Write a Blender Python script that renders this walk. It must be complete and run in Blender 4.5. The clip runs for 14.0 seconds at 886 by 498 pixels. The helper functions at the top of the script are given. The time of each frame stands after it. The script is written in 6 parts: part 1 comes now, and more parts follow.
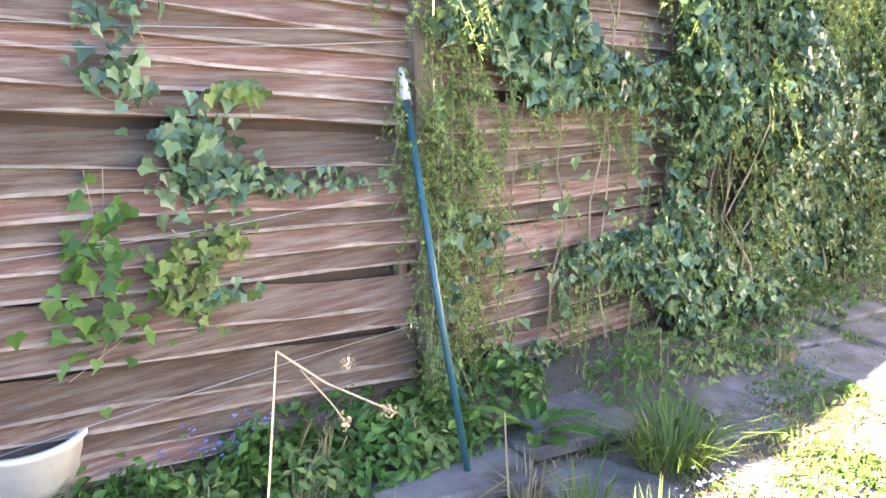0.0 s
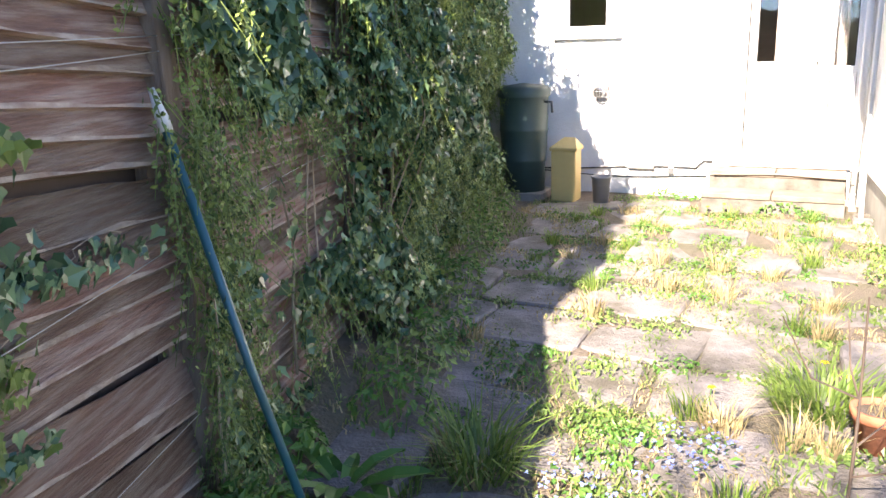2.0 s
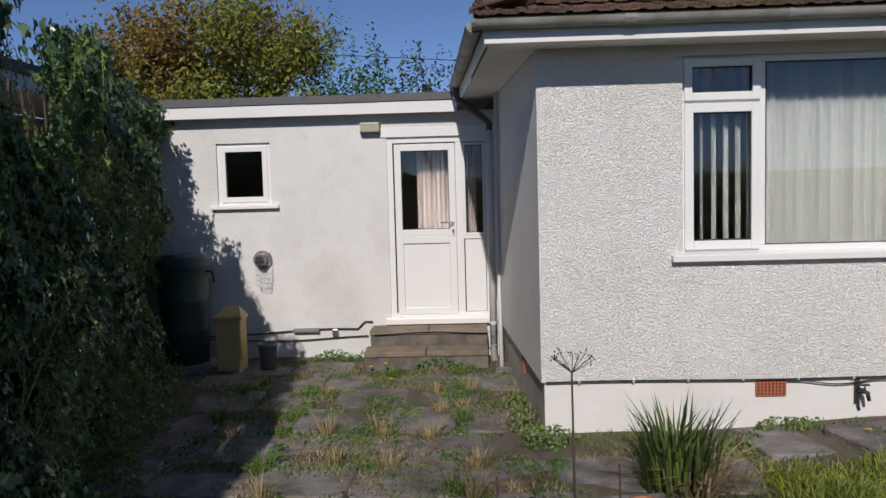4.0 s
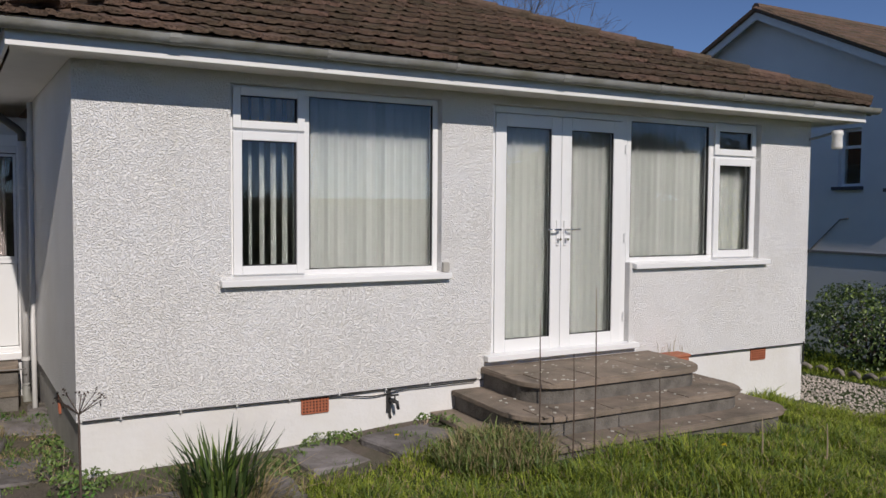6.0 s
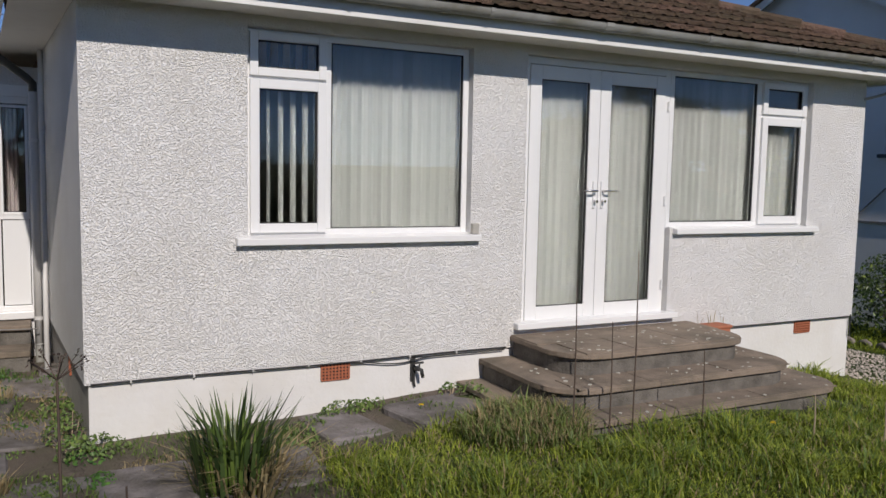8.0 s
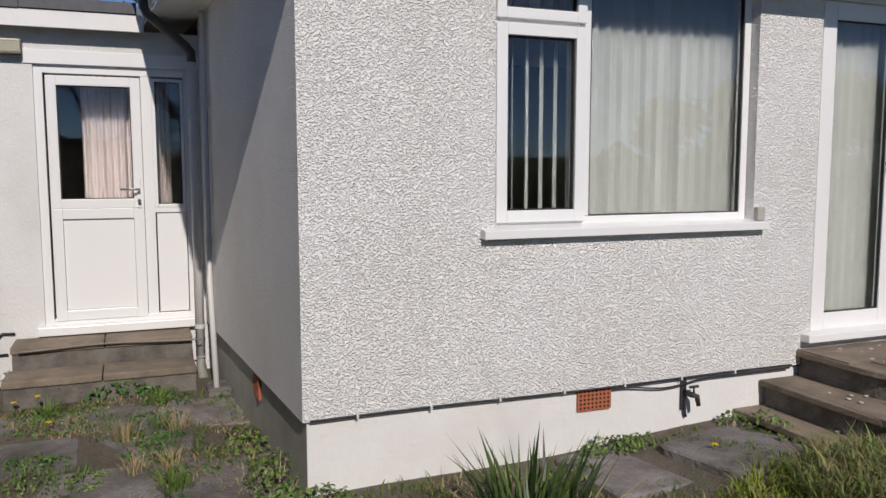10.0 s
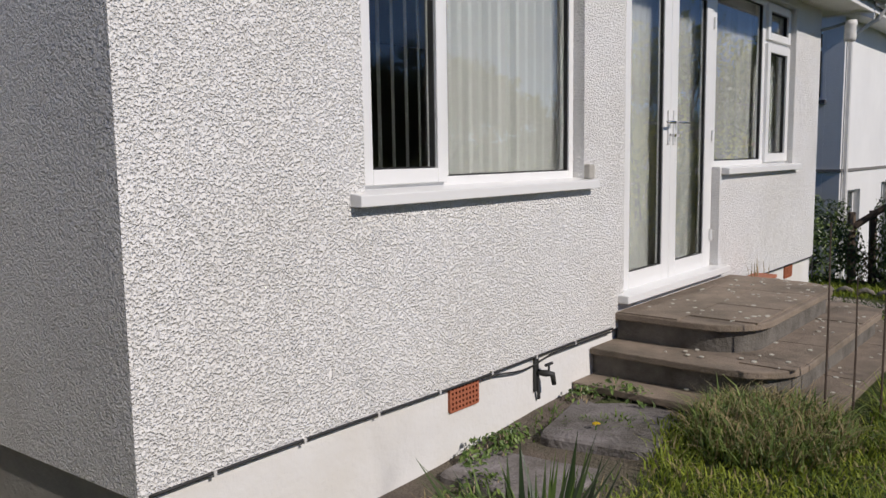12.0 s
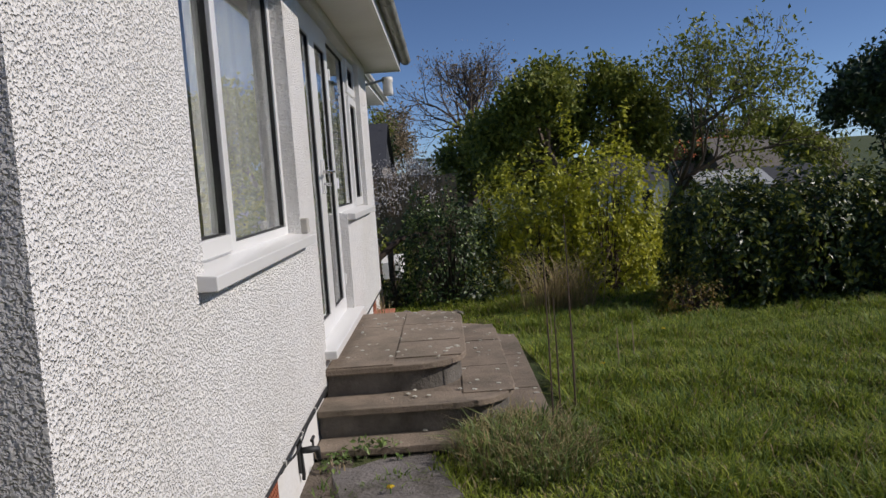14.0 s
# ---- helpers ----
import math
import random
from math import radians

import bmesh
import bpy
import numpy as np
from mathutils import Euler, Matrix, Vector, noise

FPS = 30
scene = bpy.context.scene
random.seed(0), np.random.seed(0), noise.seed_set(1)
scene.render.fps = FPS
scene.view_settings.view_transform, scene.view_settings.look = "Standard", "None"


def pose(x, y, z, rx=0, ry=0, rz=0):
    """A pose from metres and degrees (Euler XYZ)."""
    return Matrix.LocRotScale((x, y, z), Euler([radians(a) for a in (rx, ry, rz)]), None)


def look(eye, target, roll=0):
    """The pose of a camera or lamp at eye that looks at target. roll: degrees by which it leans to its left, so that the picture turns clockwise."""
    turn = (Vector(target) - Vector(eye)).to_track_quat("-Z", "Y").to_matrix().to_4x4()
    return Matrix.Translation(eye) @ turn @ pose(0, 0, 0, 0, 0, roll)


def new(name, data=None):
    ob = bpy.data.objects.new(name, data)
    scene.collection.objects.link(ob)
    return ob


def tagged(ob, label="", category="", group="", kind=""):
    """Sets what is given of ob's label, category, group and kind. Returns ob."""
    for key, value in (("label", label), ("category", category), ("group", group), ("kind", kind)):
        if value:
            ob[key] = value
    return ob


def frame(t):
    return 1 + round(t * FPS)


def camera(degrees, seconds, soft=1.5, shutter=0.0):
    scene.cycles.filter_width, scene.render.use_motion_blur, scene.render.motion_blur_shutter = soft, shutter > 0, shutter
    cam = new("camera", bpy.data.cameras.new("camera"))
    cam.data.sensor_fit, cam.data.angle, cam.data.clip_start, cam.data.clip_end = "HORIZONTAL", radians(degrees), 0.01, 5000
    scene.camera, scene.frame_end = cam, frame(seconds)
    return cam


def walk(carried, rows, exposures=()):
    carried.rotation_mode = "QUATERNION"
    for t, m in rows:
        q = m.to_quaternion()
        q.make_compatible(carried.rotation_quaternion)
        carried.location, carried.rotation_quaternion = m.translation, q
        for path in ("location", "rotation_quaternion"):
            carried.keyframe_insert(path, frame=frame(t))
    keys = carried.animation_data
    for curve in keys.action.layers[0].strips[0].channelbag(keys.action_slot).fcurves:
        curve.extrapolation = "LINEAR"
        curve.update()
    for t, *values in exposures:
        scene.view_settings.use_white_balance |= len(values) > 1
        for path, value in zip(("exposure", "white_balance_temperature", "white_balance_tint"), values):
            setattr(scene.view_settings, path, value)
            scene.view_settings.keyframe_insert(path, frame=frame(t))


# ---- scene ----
cam = camera(58.3, 14.0)
PATH = [
    (0, (0.48, -5.101, 1.443), (-1.271, -4.237, 1.009), 0.0),
    (0.5, (0.176, -5.252, 1.454), (-1.541, -4.356, 0.954), 0.3),
    (1, (-0.109, -5.431, 1.441), (-1.696, -4.357, 0.869), 0.6),
    (1.5, (-0.405, -5.527, 1.462), (-1.687, -4.106, 0.882), 0.6),
    (1.7, (-0.488, -5.551, 1.48), (-1.601, -3.979, 0.94), -0.1),
    (2, (-0.591, -5.574, 1.545), (-1.428, -3.825, 1.054), -1.6),
    (2.5, (-0.626, -5.616, 1.637), (-1.142, -3.721, 1.259), -2.5),
    (2.7, (-0.604, -5.568, 1.66), (-1.053, -3.648, 1.324), -2.8),
    (4.8, (-0.438, -5.552, 1.744), (-0.129, -3.578, 1.643), -0.0),
    (5, (-0.422, -5.542, 1.744), (0.015, -3.593, 1.639), 0.2),
    (5.5, (-0.372, -5.566, 1.747), (0.351, -3.704, 1.641), 0.3),
    (6, (-0.324, -5.558, 1.748), (0.619, -3.797, 1.648), 0.4),
    (6.5, (-0.259, -5.596, 1.767), (0.801, -3.904, 1.654), 0.5),
    (7, (-0.279, -5.565, 1.745), (0.837, -3.91, 1.615), 0.7),
    (7.5, (-0.208, -5.469, 1.702), (0.865, -3.788, 1.548), 0.7),
    (8, (-0.192, -5.217, 1.667), (0.698, -3.435, 1.487), 1.1),
    (8.5, (-0.285, -4.866, 1.634), (0.564, -3.065, 1.445), 1.2),
    (9, (-0.4, -4.507, 1.695), (0.379, -2.673, 1.52), 0.1),
    (9.2, (-0.447, -4.32, 1.683), (0.261, -2.46, 1.489), -0.1),
    (11.3, (-1.118, -2.744, 1.386), (-0.134, -1.023, 1.123), 0.1),
    (11.5, (-1.133, -2.602, 1.393), (0.058, -1.018, 1.122), -0.2),
    (12, (-1.169, -2.224, 1.39), (0.346, -0.94, 1.156), -0.9),
    (12.5, (-1.265, -1.856, 1.44), (0.455, -0.856, 1.238), -1.7),
    (13, (-1.361, -1.469, 1.495), (0.492, -0.747, 1.28), -2.3),
    (13.5, (-1.348, -1.099, 1.483), (0.604, -0.71, 1.295), -3.4),
    (14, (-1.407, -0.755, 1.485), (0.585, -0.742, 1.307), -4.1),
]
EXPO = [(0.0, 4.55, 8200, 20), (0.5, 4.85, 8200, 20), (1.0, 4.8, 8200, 20), (1.5, 4.5, 8200, 20), (2.0, 3.1, 7500, 17), (2.4, 1.0, 6600, 13), (2.5, 0.65, 6600, 13), (2.7, -0.05, 6600, 14), (4.8, 0.0, 6600, 14),
        (9.2, 0.0, 6600, 14), (11.3, 0.0, 6600, 14), (14.0, 0.0, 6600, 14)]
walk(cam, [(t, look(e, a, r)) for t, e, a, r in PATH], EXPO)

# ---- light ----
SUN_TO = Vector((-0.07, -1.0, 0.68)).normalized()
world = bpy.data.worlds.new("sky")
world.use_nodes = True
wn = world.node_tree.nodes
sky = wn.new("ShaderNodeTexSky")
sky.sky_type = "NISHITA"
sky.sun_disc = False
sky.sun_elevation = math.asin(SUN_TO.z)
sky.sun_rotation = math.atan2(SUN_TO.x, SUN_TO.y)
sky.air_density, sky.dust_density, sky.ozone_density = 0.62, 0.0, 4.5
sky.altitude = 2000
world.node_tree.links.new(sky.outputs[0], wn["Background"].inputs[0])
wn["Background"].inputs[1].default_value = 0.09
scene.world = world
sun_data = bpy.data.lights.new("sun", "SUN")
sun_data.energy, sun_data.angle, sun_data.color = 3.2, radians(0.55), (1.0, 0.95, 0.88)
sun = new("sun", sun_data)
sun.matrix_world = look(SUN_TO * 40, (0, 0, 0))

rng = np.random.default_rng(7)


# ---- materials ----
def material(name, base, rough=0.8, var=0.25, scale=6.0, bump=0.0, bump_scale=60.0, tint=None, tint_scale=1.5, tint_amount=0.5,
             island=0.0, obj_random=0.0, metal=0.0, stretch=(1, 1, 1), coat=0.0, detail=6.0, voronoi=False):
    m = bpy.data.materials.new(name)
    m.use_nodes = True
    nt = m.node_tree
    n, l = nt.nodes, nt.links
    b = n["Principled BSDF"]
    b.inputs["Roughness"].default_value = rough
    b.inputs["Metallic"].default_value = metal
    geo = n.new("ShaderNodeNewGeometry")
    coord = n.new("ShaderNodeVectorMath")
    coord.operation = "MULTIPLY"
    coord.inputs[1].default_value = stretch
    l.new(geo.outputs["Position"], coord.inputs[0])

    def noise_of(s, d=detail):
        t = n.new("ShaderNodeTexNoise")
        t.inputs["Scale"].default_value = s
        t.inputs["Detail"].default_value = d
        t.inputs["Roughness"].default_value = 0.6
        l.new(coord.outputs[0], t.inputs["Vector"])
        return t

    def mix(kind, fac, a, c):
        x = n.new("ShaderNodeMix")
        x.data_type, x.blend_type = "RGBA", kind
        if isinstance(fac, float):
            x.inputs[0].default_value = fac
        else:
            l.new(fac, x.inputs[0])
        for sock, v in ((x.inputs[6], a), (x.inputs[7], c)):
            if isinstance(v, tuple):
                sock.default_value = (*v, 1)
            else:
                l.new(v, sock)
        return x.outputs[2]

    dark = tuple(c * (1 - var) for c in base)
    light = tuple(min(1, c * (1 + var)) for c in base)
    col = mix("MIX", noise_of(scale).outputs["Fac"], dark, light)
    if tint:
        ramp = n.new("ShaderNodeMapRange")
        ramp.inputs[1].default_value, ramp.inputs[2].default_value = 0.42, 0.68
        ramp.inputs[4].default_value = tint_amount
        l.new(noise_of(tint_scale).outputs["Fac"], ramp.inputs[0])
        col = mix("MIX", ramp.outputs[0], col, tint)
    if island or obj_random:
        src = geo.outputs["Random Per Island"]
        if obj_random:
            info = n.new("ShaderNodeObjectInfo")
            src = info.outputs["Random"]
        amount = island or obj_random
        hsv = n.new("ShaderNodeHueSaturation")
        mr = n.new("ShaderNodeMapRange")
        mr.inputs[3].default_value, mr.inputs[4].default_value = 1 - amount, 1 + amount
        l.new(src, mr.inputs[0])
        l.new(mr.outputs[0], hsv.inputs["Value"])
        mh = n.new("ShaderNodeMapRange")
        mh.inputs[3].default_value, mh.inputs[4].default_value = 0.5 + 0.035 * amount, 0.5 - 0.035 * amount
        l.new(src, mh.inputs[0])
        l.new(mh.outputs[0], hsv.inputs["Hue"])
        l.new(col, hsv.inputs["Color"])
        col = hsv.outputs[0]
    l.new(col, b.inputs["Base Color"])
    if bump:
        bp = n.new("ShaderNodeBump")
        bp.inputs["Strength"].default_value = 1.0
        bp.inputs["Distance"].default_value = bump
        if voronoi:
            v = n.new("ShaderNodeTexVoronoi")
            v.feature = "SMOOTH_F1"
            v.inputs["Scale"].default_value = bump_scale
            v.inputs["Smoothness"].default_value = 0.4
            warp = n.new("ShaderNodeVectorMath")
            warp.operation = "MULTIPLY_ADD"
            warp.inputs[1].default_value = (0.02, 0.02, 0.02)
            l.new(noise_of(bump_scale * 0.7, 2.0).outputs["Color"], warp.inputs[0])
            l.new(coord.outputs[0], warp.inputs[2])
            l.new(warp.outputs[0], v.inputs["Vector"])
            pit = n.new("ShaderNodeMapRange")
            pit.inputs[1].default_value, pit.inputs[2].default_value = 0.0, 0.66
            l.new(v.outputs["Distance"], pit.inputs[0])
            coarse = n.new("ShaderNodeMath")
            coarse.operation = "MULTIPLY_ADD"
            coarse.inputs[1].default_value = 0.6
            l.new(noise_of(bump_scale * 0.5, 2.0).outputs["Fac"], coarse.inputs[0])
            l.new(pit.outputs[0], coarse.inputs[2])
            l.new(coarse.outputs[0], bp.inputs["Height"])
        else:
            l.new(noise_of(bump_scale, 3.0).outputs["Fac"], bp.inputs["Height"])
        l.new(bp.outputs[0], b.inputs["Normal"])
    if coat:
        b.inputs["Coat Weight"].default_value = coat
    return m


def leaf_material(name, base, island=0.45, rough=0.55, through_light=0.25):
    m = material(name, base, rough, 0.2, 3.0, island=island)
    n, l = m.node_tree.nodes, m.node_tree.links
    b = n["Principled BSDF"]
    tr = n.new("ShaderNodeBsdfTranslucent")
    l.new(b.inputs["Base Color"].links[0].from_socket, tr.inputs[0])
    mx = n.new("ShaderNodeMixShader")
    mx.inputs[0].default_value = through_light
    l.new(b.outputs[0], mx.inputs[1])
    l.new(tr.outputs[0], mx.inputs[2])
    l.new(mx.outputs[0], n["Material Output"].inputs[0])
    return m


def glass_material(name):
    m = bpy.data.materials.new(name)
    m.use_nodes = True
    b = m.node_tree.nodes["Principled BSDF"]
    b.inputs["Base Color"].default_value = (0.93, 0.96, 0.95, 1)
    b.inputs["Roughness"].default_value = 0.0
    b.inputs["Transmission Weight"].default_value = 1.0
    b.inputs["IOR"].default_value = 1.5
    return m


M_RENDER = material("white_roughcast", (0.92, 0.91, 0.89), 0.95, 0.05, 3.0, 0.0105, 100.0, (0.76, 0.73, 0.67), 1.1, 0.4, voronoi=True)
M_SMOOTH = material("white_smooth_render", (0.72, 0.715, 0.70), 0.9, 0.07, 4.0, 0.006, 45.0, (0.55, 0.535, 0.51), 1.6, 0.6)
M_PLINTH = material("white_plinth_paint", (0.76, 0.75, 0.73), 0.85, 0.04, 5.0, 0.003, 30.0, (0.66, 0.63, 0.57), 2.0, 0.5)
M_PLINTH_SIDE = material("bare_grey_plinth", (0.42, 0.40, 0.36), 0.95, 0.2, 6.0, 0.004, 40.0, (0.25, 0.23, 0.2), 2.0, 0.6)
M_UPVC = material("white_upvc", (0.82, 0.82, 0.81), 0.3, 0.02, 5.0, coat=0.2)
M_PAINT = material("white_paint", (0.78, 0.77, 0.75), 0.5, 0.04, 5.0, 0.001, 50.0, (0.62, 0.60, 0.56), 2.2, 0.35)
M_SOFFIT = material("soffit_paint", (0.74, 0.72, 0.68), 0.7, 0.05, 5.0, 0.001, 50.0, (0.58, 0.55, 0.5), 1.6, 0.4)
M_SEAL = material("black_rubber", (0.02, 0.02, 0.02), 0.6, 0.1)
M_GLASS = glass_material("window_glass")
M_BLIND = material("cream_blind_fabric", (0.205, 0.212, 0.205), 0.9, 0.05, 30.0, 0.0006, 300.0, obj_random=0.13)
M_CURTAIN = material("pink_curtain", (0.46, 0.40, 0.39), 0.9, 0.08, 20.0)
# dimness of the unlit rooms, put into the surface colour
M_DARKROOM = material("unlit_room_tone", (0.16, 0.14, 0.11), 0.9, 0.15, 3.0)
M_TAN = material("tan_curtain", (0.42, 0.33, 0.19), 0.9, 0.1, 8.0)
M_TILE = material("brown_concrete_tile", (0.15, 0.095, 0.065), 0.95, 0.65, 14.0, 0.025, 55.0, (0.085, 0.08, 0.045), 3.0, 0.55, obj_random=0.3)
M_TILES = material("brown_concrete_tiles", (0.15, 0.095, 0.065), 0.95, 0.65, 14.0, 0.025, 55.0, (0.085, 0.08, 0.045), 3.0, 0.55, island=0.3)
M_GUTTER = material("weathered_grey_gutter", (0.30, 0.30, 0.28), 0.6, 0.25, 8.0, 0.002, 40.0, (0.14, 0.13, 0.08), 3.5, 0.7)
M_DARKPIPE = material("dark_grey_plastic", (0.07, 0.07, 0.065), 0.5, 0.2, 8.0)
M_PIPE = material("white_plastic_pipe", (0.66, 0.65, 0.63), 0.45, 0.05, 5.0, tint=(0.45, 0.44, 0.42), tint_amount=0.3)
M_FELT = material("grey_roofing_felt", (0.13, 0.13, 0.135), 0.95, 0.25, 20.0, 0.004, 120.0)
M_SLAB = material("paving_concrete", (0.225, 0.205, 0.20), 0.95, 0.55, 9.0, 0.014, 45.0, (0.075, 0.065, 0.045), 3.2, 0.85, obj_random=0.18)
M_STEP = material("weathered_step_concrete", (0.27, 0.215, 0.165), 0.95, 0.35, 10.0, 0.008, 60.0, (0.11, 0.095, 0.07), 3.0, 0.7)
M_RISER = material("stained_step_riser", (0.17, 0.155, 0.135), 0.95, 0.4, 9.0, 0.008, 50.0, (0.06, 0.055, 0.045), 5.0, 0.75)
M_LICHEN = material("pale_lichen", (0.55, 0.53, 0.46), 0.95, 0.2, 30.0)
M_EARTH = material("dry_earth", (0.15, 0.12, 0.095), 1.0, 0.45, 18.0, 0.02, 60.0, (0.07, 0.085, 0.035), 2.2, 0.6)
M_TURF = material("turf", (0.055, 0.085, 0.02), 1.0, 0.4, 5.0, 0.02, 60.0, (0.10, 0.095, 0.035), 1.2, 0.6)
M_GRASS = leaf_material("grass_blades", (0.265, 0.335, 0.043), 0.55, 0.6, 0.4)
M_STRAW = leaf_material("dry_grass", (0.36, 0.29, 0.15), 0.35, 0.8, 0.2)
M_TUFT = leaf_material("bright_tuft_grass", (0.14, 0.22, 0.045), 0.4, 0.55, 0.35)
M_BRICKRED = material("terracotta_vent", (0.38, 0.12, 0.06), 0.85, 0.2, 14.0, 0.002, 80.0)
M_POT = material("terracotta_pot", (0.42, 0.15, 0.08), 0.85, 0.2, 10.0, 0.002, 80.0, (0.3, 0.2, 0.14), 3.0, 0.5)
M_CABLE = material("black_cable", (0.03, 0.03, 0.03), 0.6, 0.1)
M_GREYCABLE = material("grey_cable", (0.22, 0.21, 0.2), 0.6, 0.1)
M_METAL = material("galvanised_metal", (0.45, 0.46, 0.47), 0.35, 0.2, 12.0, metal=1.0)
M_CHROME = material("satin_chrome", (0.6, 0.6, 0.6), 0.25, 0.05, 12.0, metal=1.0)
M_BOARD = material("weathered_fence_board", (0.215, 0.125, 0.088), 0.9, 0.6, 18.0, 0.016, 30.0, (0.40, 0.33, 0.27), 7.0, 0.8, obj_random=0.45, stretch=(0.45, 0.45, 7))
M_WORN = material("worn_board_edge", (0.40, 0.33, 0.26), 0.95, 0.55, 10.0, 0.006, 30.0, (0.22, 0.14, 0.10), 6.0, 0.8, obj_random=0.3, stretch=(1.5, 1.5, 4))
M_POST = material("old_fence_post", (0.2, 0.14, 0.10), 0.95, 0.4, 6.0, 0.006, 30.0, (0.3, 0.25, 0.2), 3.0, 0.5, stretch=(6, 6, 0.7))
M_IVY = leaf_material("ivy_leaf", (0.105, 0.19, 0.095), 0.6, 0.24, 0.15)
M_IVYYOUNG = leaf_material("young_ivy_leaf", (0.15, 0.23, 0.06), 0.45, 0.45, 0.25)
M_SMALLLEAF = leaf_material("small_shrub_leaf", (0.165, 0.235, 0.06), 0.55, 0.5, 0.2)
M_NETTLE = leaf_material("weed_leaf", (0.09, 0.21, 0.04), 0.4, 0.5, 0.3)
M_DEADLEAF = leaf_material("withered_leaf", (0.30, 0.24, 0.15), 0.4, 0.8, 0.2)
M_HEDGE = leaf_material("dark_hedge_leaf", (0.05, 0.085, 0.025), 0.5, 0.4, 0.15)
M_LIME = leaf_material("lime_green_leaf", (0.44, 0.45, 0.04), 0.4, 0.5, 0.35)
M_OAK = leaf_material("spring_tree_leaf", (0.22, 0.25, 0.04), 0.5, 0.5, 0.3)
M_AUTUMN = leaf_material("golden_leaf", (0.26, 0.18, 0.04), 0.4, 0.6, 0.3)
M_BLOSSOM = leaf_material("white_blossom", (0.75, 0.70, 0.66), 0.15, 0.8, 0.3)
M_BLUE = leaf_material("blue_petal", (0.22, 0.29, 0.68), 0.3, 0.6, 0.3)
M_YELLOW = leaf_material("yellow_petal", (0.75, 0.55, 0.02), 0.15, 0.6, 0.2)
M_BARK = material("bark", (0.13, 0.10, 0.075), 0.95, 0.4, 8.0, 0.01, 40.0)
M_TWIG = material("pale_twig", (0.36, 0.29, 0.20), 0.9, 0.3, 10.0, island=0.3)
# twig colour, also on the fence sheets that paint the gap shade
M_DARKTWIG = material("dark_twig_and_gap_shade", (0.09, 0.065, 0.05), 0.9, 0.3, 10.0, island=0.3)
M_POLE = material("green_coated_pole", (0.015, 0.10, 0.115), 0.35, 0.2, 12.0, coat=0.3)
M_WHITEPLASTIC = material("white_plastic", (0.75, 0.74, 0.71), 0.5, 0.08, 10.0, tint=(0.4, 0.36, 0.3), tint_scale=6.0, tint_amount=0.5)
M_BIN = material("dark_green_plastic", (0.03, 0.06, 0.055), 0.5, 0.2, 6.0)
M_YELLOWBIN = material("faded_yellow_plastic", (0.55, 0.40, 0.16), 0.6, 0.15, 6.0)
M_GREYPOT = material("grey_plastic", (0.22, 0.22, 0.225), 0.5, 0.15, 8.0)
M_LAMPGLASS = material("frosted_lamp_lens", (0.55, 0.52, 0.40), 0.4, 0.1, 40.0)
M_GRAVEL = material("pale_gravel", (0.50, 0.45, 0.39), 0.95, 0.3, 30.0, 0.01, 90.0, island=0.45)
M_STONE = material("grey_stone", (0.25, 0.22, 0.19), 0.95, 0.35, 8.0, 0.015, 30.0, obj_random=0.2)
M_BLUEWALL = material("pale_painted_render", (0.78, 0.78, 0.77), 0.9, 0.06, 2.0, 0.003, 30.0, (0.64, 0.64, 0.64), 0.8, 0.4)
M_SLATE = material("dark_slate", (0.06, 0.062, 0.07), 0.7, 0.3, 8.0, 0.006, 20.0, island=0.3)
M_FARSTONE = material("far_stone_wall", (0.22, 0.2, 0.18), 0.95, 0.4, 2.0, 0.03, 6.0)
M_ORANGE = material("orange_roof", (0.45, 0.13, 0.05), 0.9, 0.3, 2.0)
M_FARWOOD = material("bleached_fence_wood", (0.30, 0.22, 0.13), 0.9, 0.3, 4.0, obj_random=0.25)
M_GLASSROOF = material("polythene_roof", (0.5, 0.52, 0.52), 0.3, 0.1, 2.0)
M_HILL = material("far_woodland", (0.10, 0.10, 0.06), 1.0, 0.5, 0.3, 0.4, 0.8)


